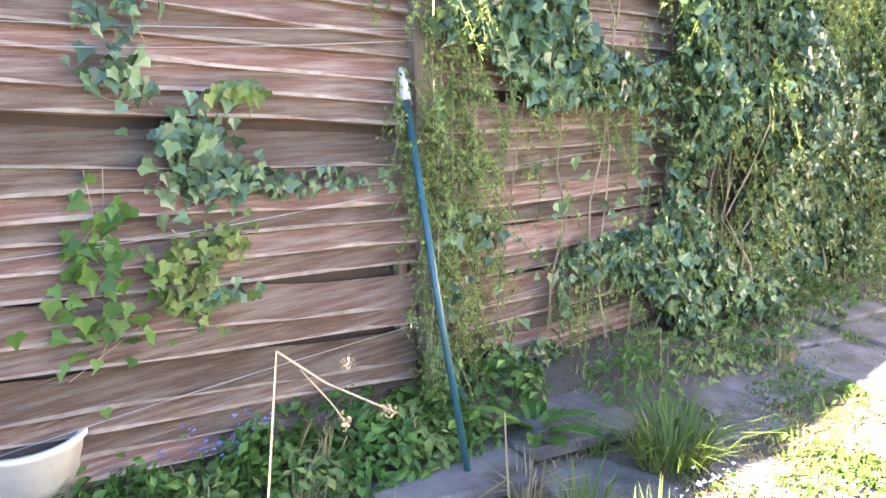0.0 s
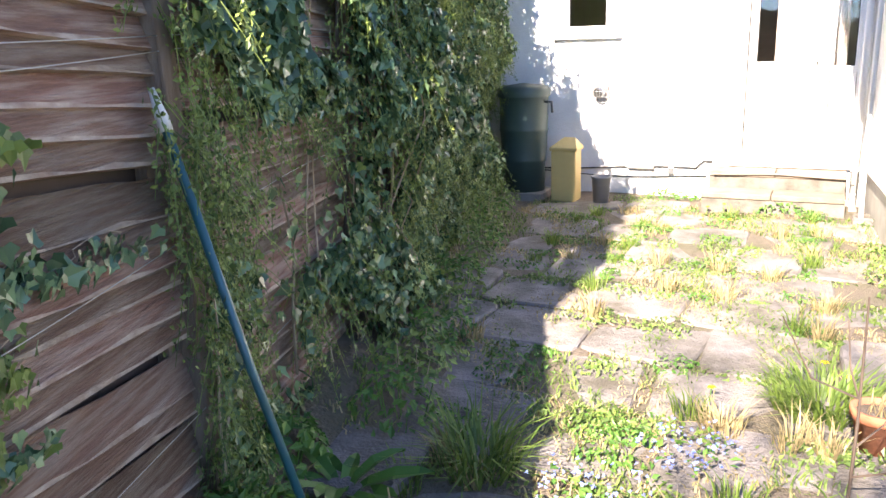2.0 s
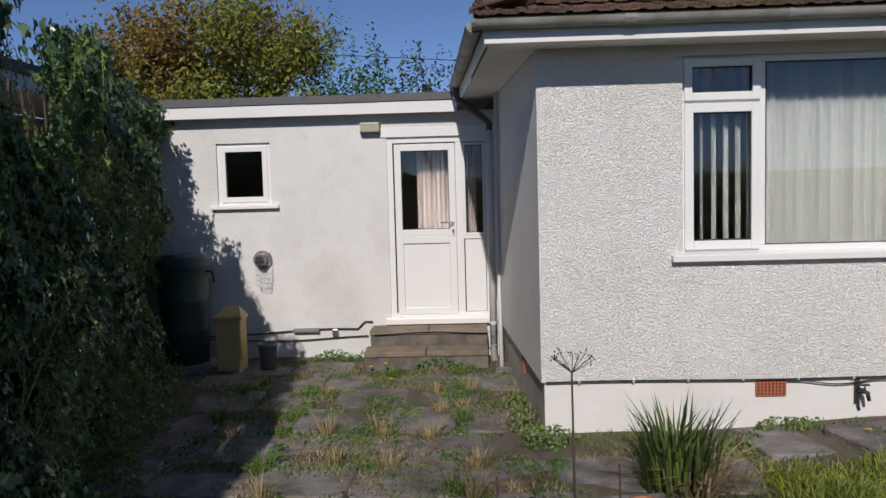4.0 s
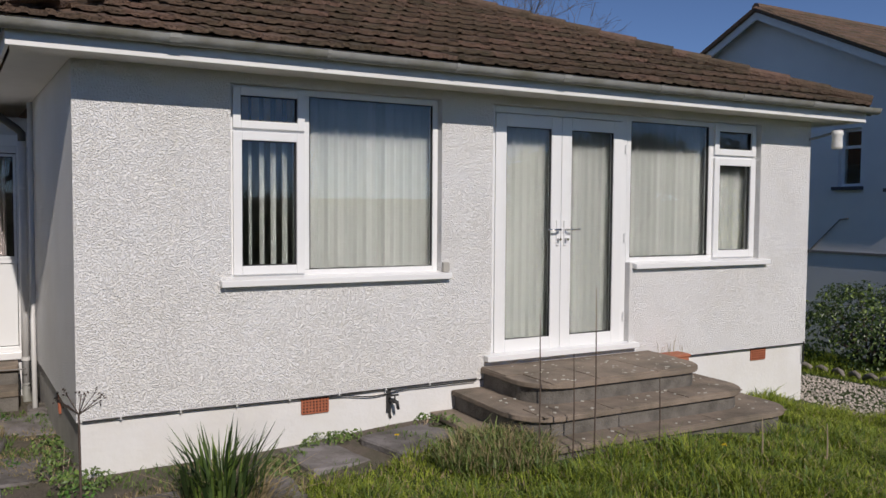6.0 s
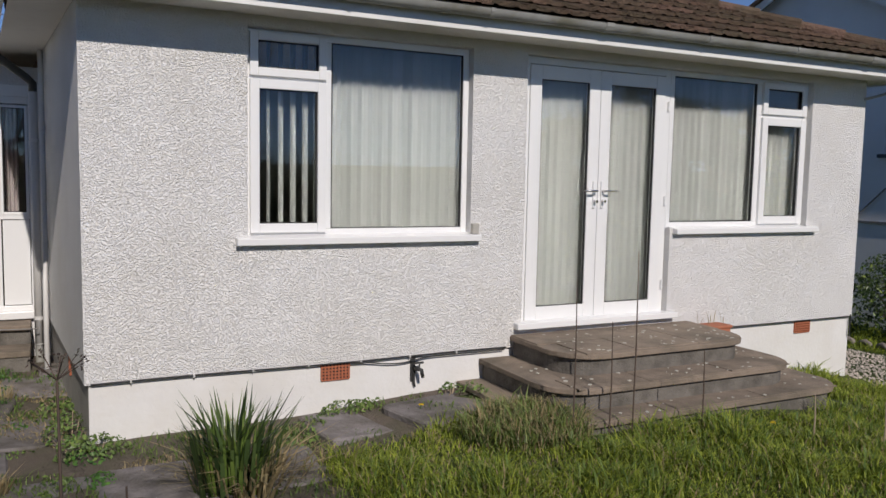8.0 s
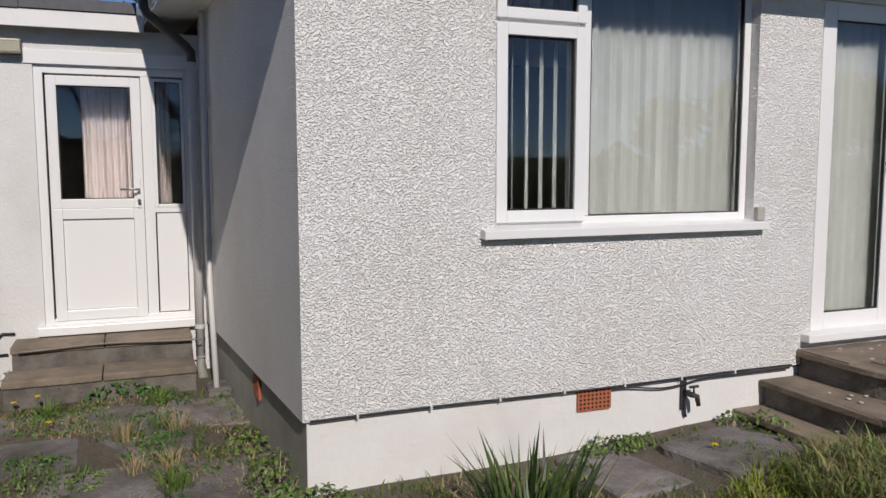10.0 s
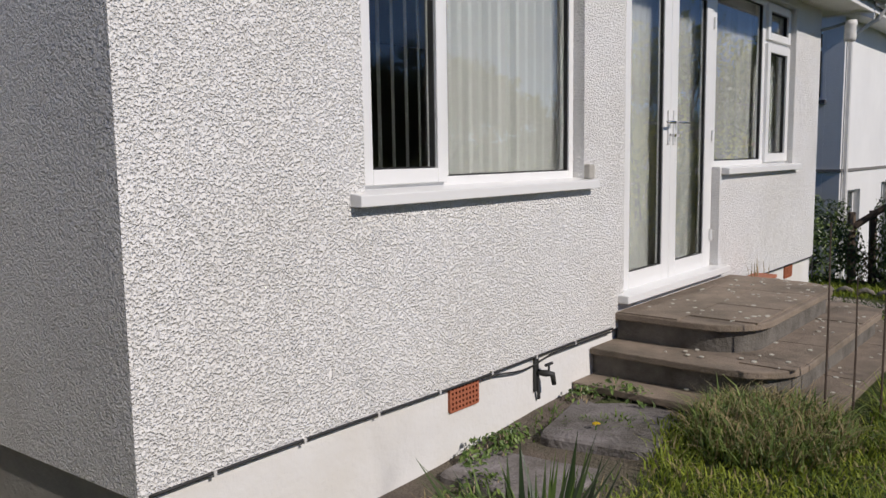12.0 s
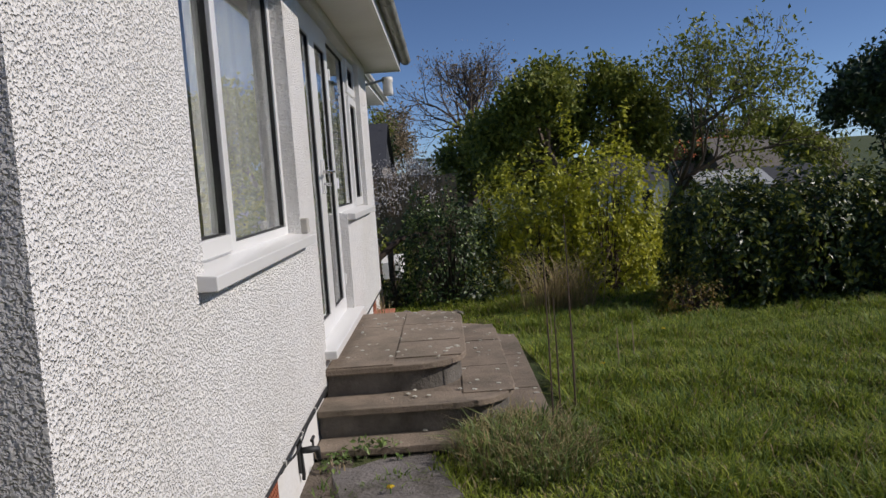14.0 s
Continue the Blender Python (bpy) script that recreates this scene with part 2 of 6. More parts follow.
# ---- mesh helpers ----
class Build:
    """Collects vertices and faces, then becomes one mesh."""

    def __init__(self):
        self.v, self.f = [], []

    def box(self, a, b):
        (x0, y0, z0), (x1, y1, z1) = a, b
        o = len(self.v)
        self.v += [(x0, y0, z0), (x1, y0, z0), (x1, y1, z0), (x0, y1, z0), (x0, y0, z1), (x1, y0, z1), (x1, y1, z1), (x0, y1, z1)]
        self.f += [tuple(o + i for i in q) for q in ((3, 2, 1, 0), (4, 5, 6, 7), (0, 1, 5, 4), (1, 2, 6, 5), (2, 3, 7, 6), (3, 0, 4, 7))]
        return self

    def tube(self, pts, radii, sides=6, caps=True):
        pts = [Vector(p) for p in pts]
        if not hasattr(radii, "__len__"):
            radii = [radii] * len(pts)
        o = len(self.v)
        ref = Vector((0.31, 0.17, 0.93))
        for i, p in enumerate(pts):
            d = (pts[min(i + 1, len(pts) - 1)] - pts[max(i - 1, 0)]).normalized()
            if abs(d.dot(ref)) > 0.95:
                ref = Vector((0.9, 0.3, 0.1))
            u = d.cross(ref).normalized()
            w = d.cross(u)
            for k in range(sides):
                a = 2 * math.pi * k / sides
                self.v.append(tuple(p + (u * math.cos(a) + w * math.sin(a)) * radii[i]))
        for i in range(len(pts) - 1):
            for k in range(sides):
                a, b = o + i * sides + k, o + i * sides + (k + 1) % sides
                self.f.append((a, a + sides, b + sides, b))
        if caps:
            self.f.append(tuple(o + k for k in range(sides)))
            e = o + (len(pts) - 1) * sides
            self.f.append(tuple(e + k for k in reversed(range(sides))))
        return self

    def lathe(self, profile, sides=20, at=(0, 0, 0)):
        o = len(self.v)
        for r, z in profile:
            for k in range(sides):
                a = 2 * math.pi * k / sides
                self.v.append((at[0] + r * math.cos(a), at[1] + r * math.sin(a), at[2] + z))
        for i in range(len(profile) - 1):
            for k in range(sides):
                a, b = o + i * sides + k, o + i * sides + (k + 1) % sides
                self.f.append((a, b, b + sides, a + sides))
        return self

    def prism(self, outline, z0, z1):
        o, n = len(self.v), len(outline)
        self.v += [(x, y, z0) for x, y in outline] + [(x, y, z1) for x, y in outline]
        self.f.append(tuple(o + i for i in reversed(range(n))))
        self.f.append(tuple(o + n + i for i in range(n)))
        self.f += [(o + i, o + (i + 1) % n, o + n + (i + 1) % n, o + n + i) for i in range(n)]
        return self

    def poly(self, *pts):
        o = len(self.v)
        self.v += [tuple(p) for p in pts]
        self.f.append(tuple(range(o, o + len(pts))))
        return self

    def mesh(self, name, mat, bevel=0.0, smooth=False):
        me = bpy.data.meshes.new(name)
        me.from_pydata(self.v, [], self.f)
        if bevel:
            bm = bmesh.new()
            bm.from_mesh(me)
            bmesh.ops.bevel(bm, geom=bm.edges[:], offset=bevel, segments=2, affect="EDGES", profile=0.5)
            bm.to_mesh(me)
            bm.free()
        me.materials.append(mat)
        if smooth:
            for p in me.polygons:
                p.use_smooth = True
        me.update()
        return me


def put(name, b, mat, parent=None, label="", category="", group="", kind="", bevel=0.0, smooth=False):
    ob = new(name, b.mesh(name, mat, bevel, smooth) if isinstance(b, Build) else b)
    ob.parent = parent
    return tagged(ob, label, category, group, kind)


def part(name, b, mat, parent, label="", bevel=0.0, smooth=False):
    return put(name, b, mat, parent, label, bevel=bevel, smooth=smooth)


def thing(name, label, category, group="", kind="", at=(0, 0, 0)):
    ob = new(name)
    ob.empty_display_size = 0.1
    ob.location = at
    return tagged(ob, label, category, group, kind)


def box(a, b):
    return Build().box(a, b)


def leaf_mesh(name, mat, centres, normals, sizes, shape="leaf", droop=0.15):
    """One mesh of many leaves: each a folded blade of four triangles."""
    c, n, s = np.asarray(centres, float), np.asarray(normals, float), np.asarray(sizes, float)
    k = len(c)
    n = n / np.maximum(np.linalg.norm(n, axis=1, keepdims=True), 1e-6)
    r = rng.normal(size=(k, 3))
    r[:, 2] -= droop * 4
    u = r - (r * n).sum(1, keepdims=True) * n
    u /= np.maximum(np.linalg.norm(u, axis=1, keepdims=True), 1e-6)
    w = np.cross(n, u)
    if shape == "ivy":
        plan = [(-0.33, 0, 0), (-0.44, 0.27, 0.05), (-0.12, 0.5, 0.1), (0.05, 0.25, 0.04), (0.58, 0, -0.08), (-0.44, -0.27, 0.05), (-0.12, -0.5, 0.1), (0.05, -0.25, 0.04)]
        faces = [(0, 3, 2, 1), (0, 4, 3), (0, 5, 6, 7), (0, 7, 4)]
    else:
        plan = [(-0.5, 0, 0), (0.05, 0.27, 0.08), (0.5, 0, -0.06), (0.05, -0.27, 0.08)]
        faces = [(0, 2, 1), (0, 3, 2)]
    verts = np.stack([c + s[:, None] * (a * u + b * w + d * n) for a, b, d in plan], 1).reshape(-1, 3)
    p = len(plan)
    base = np.arange(k)[:, None] * p
    fs = []
    for f in faces:
        fs += (base + np.array(f)).tolist()
    me = bpy.data.meshes.new(name)
    me.from_pydata(verts.tolist(), [], fs)
    me.materials.append(mat)
    me.update()
    return me


def blade_mesh(name, mat, roots, heights, lean=0.35, width=0.004, way=None):
    """One mesh of many grass blades, each bent once and pointed."""
    r, h = np.asarray(roots, float), np.asarray(heights, float)
    k = len(r)
    a = rng.uniform(0, 2 * math.pi, k)
    d = np.stack([np.cos(a), np.sin(a), np.zeros(k)], 1)
    if way is not None:
        d = np.asarray(way, float)
    t = np.stack([-d[:, 1], d[:, 0], np.zeros(k)], 1) * (width * rng.uniform(0.6, 1.3, k))[:, None]
    bend = (lean * rng.uniform(0.2, 1.6, k) * h)[:, None]
    up = np.zeros((k, 3))
    up[:, 2] = 1
    mid = r + up * (h * 0.6)[:, None] + d * bend * 0.35
    tip = r + up * (h * rng.uniform(0.75, 1.0, k))[:, None] + d * bend
    verts = np.stack([r - t, r + t, mid + t * 0.8, mid - t * 0.8, tip], 1).reshape(-1, 3)
    base = np.arange(k)[:, None] * 5
    fs = (base + np.array((0, 1, 2, 3))).tolist() + (base + np.array((3, 2, 4))).tolist()
    me = bpy.data.meshes.new(name)
    me.from_pydata(verts.tolist(), [], fs)
    me.materials.append(mat)
    me.update()
    return me


def smooth_step(a, b, x):
    t = np.clip((x - a) / (b - a), 0, 1)
    return t * t * (3 - 2 * t)


def lawn_edge(y):
    """Where the paving ends and the lawn begins."""
    return 1.35 + 0.18 * np.sin(y * 1.7) - 0.25 * smooth_step(-1.0, -3.5, y) + 1.2 * smooth_step(-0.95, -0.6, y)


def ground_z(x, y):
    x, y = np.asarray(x, float), np.asarray(y, float)
    z = -0.02 + 0.085 * smooth_step(0.6, 2.6, x) - 0.325 * smooth_step(3.8, 7.2, x)
    z = z - 1.35 * smooth_step(10.4, 11.8, x) * smooth_step(-40, -0.5, y) - 0.5 * smooth_step(9.0, 14.0, x)
    z = z + 0.15 * smooth_step(-1.75, -2.3, x + 0.28 * (y + 3.9)) * (y < 3)
    z = z + 0.02 * np.sin(x * 2.1 + 1.3 * y) * np.cos(1.1 * x - 2.3 * y)
    far = np.hypot(x, y)
    return z - 1.5 * smooth_step(14, 40, far) + 9.0 * smooth_step(90, 400, far)


# ---- ground ----
def axis(lo, hi, fine, reach):
    inner = np.arange(lo, hi, fine)
    grow = np.cumsum(fine * 1.18 ** np.arange(1, 60))
    grow = grow[grow < reach]
    return np.concatenate([lo - grow[::-1], inner, hi + grow])


gx, gy = axis(-5, 12, 0.2, 700), axis(-9, 5, 0.2, 700)
GX, GY = np.meshgrid(gx, gy)
GZ = ground_z(GX, GY)
nx, ny = len(gx), len(gy)
ids = np.arange(nx * ny).reshape(ny, nx)
quads = np.stack([ids[:-1, :-1], ids[:-1, 1:], ids[1:, 1:], ids[1:, :-1]], -1).reshape(-1, 4)
gm = bpy.data.meshes.new("ground")
gm.from_pydata(np.stack([GX, GY, GZ], -1).reshape(-1, 3).tolist(), [], quads.tolist())
gm.materials.append(M_EARTH)
gm.materials.append(M_TURF)
mid = np.stack([GX, GY], -1).reshape(-1, 2)[quads].mean(1)
gm.polygons.foreach_set("material_index", (mid[:, 0] > lawn_edge(mid[:, 1])).astype(int))
for p in gm.polygons:
    p.use_smooth = True
tagged(new("ground", gm), "earth and turf ground sloping gently from the house", "ground", kind="structure")

# ---- house: walls ----
HW, PT, EZ = 6.99, 0.36, 2.68   # house width, plinth top, soffit height
EY = 2.77                        # face of the flat-roofed wing


def wall_with_openings(name, x0, x1, z0, z1, y0, y1, holes, mat, label):
    """A wall along x, thick from y0 to y1, with real openings."""
    xs = sorted({x0, x1, *[h[0] for h in holes], *[h[1] for h in holes]})
    zs = sorted({z0, z1, *[h[2] for h in holes], *[h[3] for h in holes]})
    b = Build()
    for xa, xb in zip(xs, xs[1:]):
        for za, zb in zip(zs, zs[1:]):
            if not any(h[0] <= xa and xb <= h[1] and h[2] <= za and zb <= h[3] for h in holes):
                b.box((xa, y0, za), (xb, y1, zb))
    return put(name, b, mat, label=label, category="wall", kind="structure")


W1 = (0.98, 2.63, 1.25, 2.61)
FD = (3.10, 4.57, 0.49, 2.61)
W2 = (4.57, 6.25, 1.27, 2.61)
SW = (-3.15, -2.58, 1.63, 2.285)
ED = (-1.35, -0.27, 0.385, 2.30)
wall_with_openings("wall_front", 0.0, HW, PT, EZ, -0.015, 0.26, [W1, FD, W2], M_RENDER, "white roughcast front wall above the plinth")
SL = -0.072   # the side wall runs a little out of square
put("wall_side", Build().prism([(-0.015, -0.0155), (-0.0005, -0.0155), (-0.0005, 0.262), (0.26, 0.262), (0.1, EY + 0.2), (EY * SL - 0.015, EY)], PT, EZ), M_RENDER, label="white roughcast side wall, mostly in shade", category="wall", kind="structure")
wall_with_openings("plinth_front", 0.01, HW - 0.01, -0.6, PT - 0.001, 0.01, 0.25, [(FD[0] - 0.1, FD[1] + 0.1, 0.34, 0.5)], M_PLINTH, "smooth white painted plinth below the roughcast")
put("plinth_side", Build().prism([(0.008, 0.012), (0.0095, 0.012), (0.0095, 0.252), (0.25, 0.252), (0.1, EY), (EY * SL + 0.01, EY)], -0.4, PT - 0.001), M_PLINTH_SIDE, label="bare grey plinth along the side wall", category="wall", kind="structure")
put("wall_right", box((HW - 0.26, 0.261, -0.6), (HW, 9.5, EZ)), M_RENDER, label="white roughcast far side wall", category="wall", kind="structure")
put("wall_back", box((-4.6, 9.5, -0.4), (HW, 9.76, EZ)), M_RENDER, label="white rear wall", category="wall", kind="structure")
wall_with_openings("wall_wing", -4.6, -0.19, -0.4, 2.56, EY, EY + 0.24, [SW, ED], M_SMOOTH, "white rendered wall of the flat-roofed wing")
put("wall_wing_left", box((-4.6, EY + 0.241, -0.4), (-4.36, 9.5, 2.56)), M_SMOOTH, label="white end wall of the wing", category="wall", kind="structure")
put("room_floor", box((0.26, 0.27, 0.40), (HW - 0.27, 9.49, 0.46)), M_TAN, label="carpeted living room floor", category="floor", kind="structure")
# inner wall painted dark so the room reads dim through the glass
put("room_wall", box((0.27, 4.2, 0.462), (HW - 0.28, 4.3, 2.655)), M_DARKROOM, label="inner wall of the living room, coloured dark to read as unlit", category="wall", kind="structure")
put("room_ceiling", box((0.0, 0.262, 2.66), (HW, 9.49, 2.675)), M_SOFFIT, label="plain room ceiling", category="ceiling", kind="structure")
put("wing_floor", box((-4.35, EY + 0.242, 0.28), (-0.02, 9.49, 0.33)), M_TAN, label="floor of the wing", category="floor", kind="structure")
# same dark room tone stands for the dimness inside the wing
put("wing_inner_wall", box((-4.35, 4.6, 0.332), (-0.02, 4.7, 2.53)), M_DARKROOM, label="inner wall of the wing, coloured dark to read as unlit", category="wall", kind="structure")
put("wing_roof", box((-4.75, EY - 0.12, 2.565), (-0.62, 9.8, 2.66)), M_FELT, label="flat felt roof of the wing", category="roof", kind="structure")
put("wing_fascia", box((-3.66, EY - 0.145, 2.535), (-0.6, EY - 0.121, 2.655)), M_PAINT, label="white fascia board under the flat roof", category="fascia", kind="structure", bevel=0.003)
b = Build()
for i, x in enumerate(np.linspace(-3.68, -0.64, 5)[:-1]):
    b.box((x + 0.002, EY - 0.16, 2.657 + 0.003 * (i % 2)), (x + 0.758, EY - 0.05, 2.735 + 0.003 * (i % 2)))
put("felt_edging", b, M_FELT, label="grey mineral felt roof edging", category="roof edge", kind="structure")


# ---- windows and doors ----
def rect_frame(b, x0, x1, z0, z1, w, y0, y1):
    b.box((x0, y0, z0), (x0 + w, y1, z1)).box((x1 - w, y0, z0), (x1, y1, z1))
    b.box((x0 + w, y0, z0), (x1 - w, y1, z0 + w)).box((x0 + w, y0, z1 - w), (x1 - w, y1, z1))
    return b


def glazed(parent, name, x0, x1, z0, z1, w, y, proud):
    """An opening light: sash, black gasket and pane."""
    sash = part(name, rect_frame(Build(), x0, x1, z0, z1, w, y - proud, y + 0.03), M_UPVC, parent, bevel=0.004)
    part("gasket", rect_frame(Build(), x0 + w, x1 - w, z0 + w, z1 - w, 0.007, y - proud * 0.5, y + 0.012), M_SEAL, sash, "thin black rubber gasket")
    pane = part("pane", box((x0 + w + 0.002, y, z0 + w + 0.002), (x1 - w - 0.002, y + 0.006, z1 - w - 0.002)), M_GLASS, sash, "clear window pane")
    pane.visible_shadow = False
    return sash


def window_frame(parent, o, w=0.045, y0=0.05, y1=0.11):
    return part("window_frame", rect_frame(Build(), o[0] + 0.003, o[1] - 0.003, o[2] + 0.003, o[3] - 0.003, w, y0, y1), M_UPVC, parent, bevel=0.003)


def sill(parent, x0, x1, z, y_front=-0.075, label="white window sill with a drip edge"):
    b = Build().prism([(0, 0), (0.0, 0.045), (0.13, 0.06), (0.13, 0.0)], x0, x1)
    b.v = [(z_, y_front + x_, z - 0.05 + y_) for x_, y_, z_ in b.v]
    return part("window_sill", b, M_UPVC, parent, label, bevel=0.004)


win1 = thing("window_1", "white plastic window with a wide fixed pane and a side casement", "window", kind="structure")
window_frame(win1, W1)
part("mullion", box((1.50, 0.052, 1.30), (1.565, 0.108, 2.56)), M_UPVC, win1, bevel=0.003)
part("transom", box((1.03, 0.052, 2.27), (1.499, 0.108, 2.325)), M_UPVC, win1, bevel=0.003)
glazed(win1, "casement", 1.005, 1.525, 1.275, 2.285, 0.062, 0.06, 0.035)
glazed(win1, "top_light", 1.005, 1.525, 2.305, 2.59, 0.055, 0.06, 0.035)
part("gasket", rect_frame(Build(), 1.565, 2.585, 1.295, 2.565, 0.01, 0.06, 0.085), M_SEAL, win1)
pn = part("pane", box((1.57, 0.07, 1.30), (2.58, 0.076, 2.56)), M_GLASS, win1)
pn.visible_shadow = False
sill(win1, 0.90, 2.70, 1.25)
put("sill_offcut", box((2.632, -0.05, 1.252), (2.69, 0.0, 1.33)), M_PLINTH_SIDE, win1, "rough mortar lump at the sill end", bevel=0.008)

win2 = thing("window_2", "white plastic window with a fixed pane and a narrow casement", "window", kind="structure")
window_frame(win2, W2)
part("mullion", box((5.60, 0.052, 1.32), (5.675, 0.108, 2.56)), M_UPVC, win2, bevel=0.003)
part("transom", box((5.676, 0.052, 2.25), (6.20, 0.108, 2.315)), M_UPVC, win2, bevel=0.003)
glazed(win2, "casement", 5.655, 6.225, 1.295, 2.265, 0.07, 0.06, 0.035)
glazed(win2, "top_light", 5.655, 6.225, 2.295, 2.585, 0.06, 0.06, 0.035)
part("gasket", rect_frame(Build(), 4.62, 5.60, 1.318, 2.565, 0.01, 0.06, 0.085), M_SEAL, win2)
pn = part("pane", box((4.625, 0.07, 1.32), (5.595, 0.076, 2.56)), M_GLASS, win2)
pn.visible_shadow = False
sill(win2, 4.60, 6.36, 1.27)

win3 = thing("window_3", "small square white plastic window", "window", kind="structure")
part("window_frame", rect_frame(Build(), SW[0], SW[1], SW[2], SW[3], 0.05, EY + 0.03, EY + 0.09), M_UPVC, win3, bevel=0.003)
glazed(win3, "casement", SW[0] + 0.035, SW[1] - 0.035, SW[2] + 0.035, SW[3] - 0.035, 0.055, EY + 0.045, 0.03)
b = Build().prism([(0, 0), (0.0, 0.03), (0.11, 0.045), (0.11, 0.0)], SW[0] - 0.07, SW[1] + 0.08)
b.v = [(z_, EY - 0.06 + x_, SW[2] - 0.035 + y_) for x_, y_, z_ in b.v]
part("window_sill", b, M_UPVC, win3, bevel=0.003)

french = thing("door_1", "white plastic french doors with full-height glass, closed", "door", kind="structure")
part("door_frame", rect_frame(Build(), FD[0] + 0.003, FD[1] - 0.003, FD[2] + 0.003, FD[3] - 0.003, 0.055, 0.045, 0.115), M_UPVC, french, bevel=0.003)


def lever(parent, x, y, z, way):
    plate = part("handle_plate", box((x - 0.014, y - 0.012, z - 0.11), (x + 0.014, y, z + 0.11)), M_UPVC, parent, "white handle plate", bevel=0.004)
    part("lever", Build().tube([(x, y - 0.01, z + 0.03), (x, y - 0.05, z + 0.03), (x + way * 0.03, y - 0.058, z + 0.03), (x + way * 0.13, y - 0.055, z + 0.03)], 0.009, 8), M_CHROME, plate, "metal lever", smooth=True)
    part("keyhole", Build().tube([(x, y - 0.018, z - 0.05), (x, y - 0.01, z - 0.05)], 0.009, 10), M_CHROME, plate)
    part("key_bow", Build().tube([(x, y - 0.05, z - 0.055), (x, y - 0.012, z - 0.05)], [0.012, 0.005], 8), M_CHROME, plate)


leafs = []
for x0, x1, hx, way in ((3.16, 3.828, 3.79, -1), (3.832, 4.51, 3.87, 1)):
    d = glazed(french, "door_leaf", x0, x1, 0.55, 2.545, 0.105, 0.055, 0.02)
    lever(d, hx, 0.034, 1.55, way)
    leafs.append(d)
for z in (0.78, 1.5, 2.3):
    part("hinge", Build().tube([(3.125, 0.035, z - 0.04), (3.125, 0.035, z + 0.04)], 0.011, 8), M_UPVC, french)
    part("hinge", Build().tube([(4.545, 0.035, z - 0.04), (4.545, 0.035, z + 0.04)], 0.011, 8), M_UPVC, french)
part("threshold", box((3.03, -0.085, 0.503), (4.64, 0.044, 0.552)), M_UPVC, french, "white plastic threshold sill", bevel=0.006)

back_door = thing("door_2", "white plastic half-glazed back door with a sidelight", "door", kind="structure")
part("door_frame", rect_frame(Build(), ED[0], ED[1], ED[2], ED[3], 0.06, EY + 0.02, EY + 0.1), M_UPVC, back_door, bevel=0.003)
part("mullion", box((-0.635, EY + 0.022, ED[2] + 0.06), (-0.56, EY + 0.098, ED[3] - 0.06)), M_UPVC, back_door, bevel=0.003)
dl = glazed(back_door, "door_leaf", -1.275, -0.638, 1.26, 2.225, 0.07, EY + 0.035, 0.025)
part("lower_rail", rect_frame(Build(), -1.275, -0.638, 0.43, 1.259, 0.075, EY + 0.01, EY + 0.065), M_UPVC, dl, bevel=0.004)
part("panel", box((-1.199, EY + 0.03, 0.506), (-0.714, EY + 0.05, 1.183)), M_UPVC, dl, "plain white lower panel", bevel=0.006)
glazed(back_door, "sidelight", -0.56, -0.332, 1.26, 2.228, 0.025, EY + 0.035, 0.01)
part("panel", box((-0.55, EY + 0.04, 0.45), (-0.335, EY + 0.06, 1.22)), M_UPVC, back_door, bevel=0.006)
part("sidelight_rail", box((-0.56, EY + 0.025, 1.222), (-0.332, EY + 0.08, 1.259)), M_UPVC, back_door)
lever(dl, -0.672, EY + 0.01, 1.37, -1)
part("threshold", box((-1.40, EY - 0.06, 0.335), (-0.23, EY + 0.019, 0.40)), M_UPVC, back_door, "white threshold sill", bevel=0.005)
part("head_trim", box((-1.42, EY - 0.012, 2.30), (-0.16, EY - 0.001, 2.40)), M_UPVC, back_door, bevel=0.003)


# ---- blinds and curtains ----
def slat(x, y, z0, z1, turn, w=0.089):
    b = Build()
    o = []
    for i in range(4):
        f = i / 3 - 0.5
        dx, dy = math.cos(turn) * f * w, math.sin(turn) * f * w
        bow = 0.009 * (1 - 4 * f * f)
        o.append((x + dx - math.sin(turn) * bow, y + dy + math.cos(turn) * bow))
    for (xa, ya), (xb, yb) in zip(o, o[1:]):
        b.poly((xa, ya, z0), (xb, yb, z0), (xb, yb, z1), (xa, ya, z1))
        b.poly((xa, ya + 0.0015, z0), (xa, ya + 0.0015, z1), (xb, yb + 0.0015, z1), (xb, yb + 0.0015, z0))
    return b


def blind(name, x0, x1, z0, z1, turn, y=0.155, step=0.078, fall=0.0, label="cream vertical blind with closed fabric slats"):
    t = thing(name, label, "blind", "vertical blinds")
    part("head_rail", box((x0 - 0.02, y - 0.02, z1), (x1 + 0.02, y + 0.02, z1 + 0.035)), M_UPVC, t)
    x, i = x0, 0
    while x < x1:
        a = turn + rng.normal() * 0.04 + fall * i
        part("slat", slat(x, y, z0 + 0.004 * rng.normal(), z1, a), M_BLIND, t)
        part("weight", box((x - 0.03, y - 0.004, z0 - 0.012), (x + 0.03, y + 0.004, z0 + 0.004)), M_BLIND, t)
        x += step
        i += 1
    return t


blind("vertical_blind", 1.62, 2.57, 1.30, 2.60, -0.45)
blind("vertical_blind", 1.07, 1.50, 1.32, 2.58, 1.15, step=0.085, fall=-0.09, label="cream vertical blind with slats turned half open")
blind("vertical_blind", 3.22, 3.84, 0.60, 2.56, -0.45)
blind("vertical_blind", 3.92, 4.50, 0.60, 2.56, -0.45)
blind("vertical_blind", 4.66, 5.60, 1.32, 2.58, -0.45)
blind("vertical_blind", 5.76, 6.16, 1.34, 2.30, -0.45)


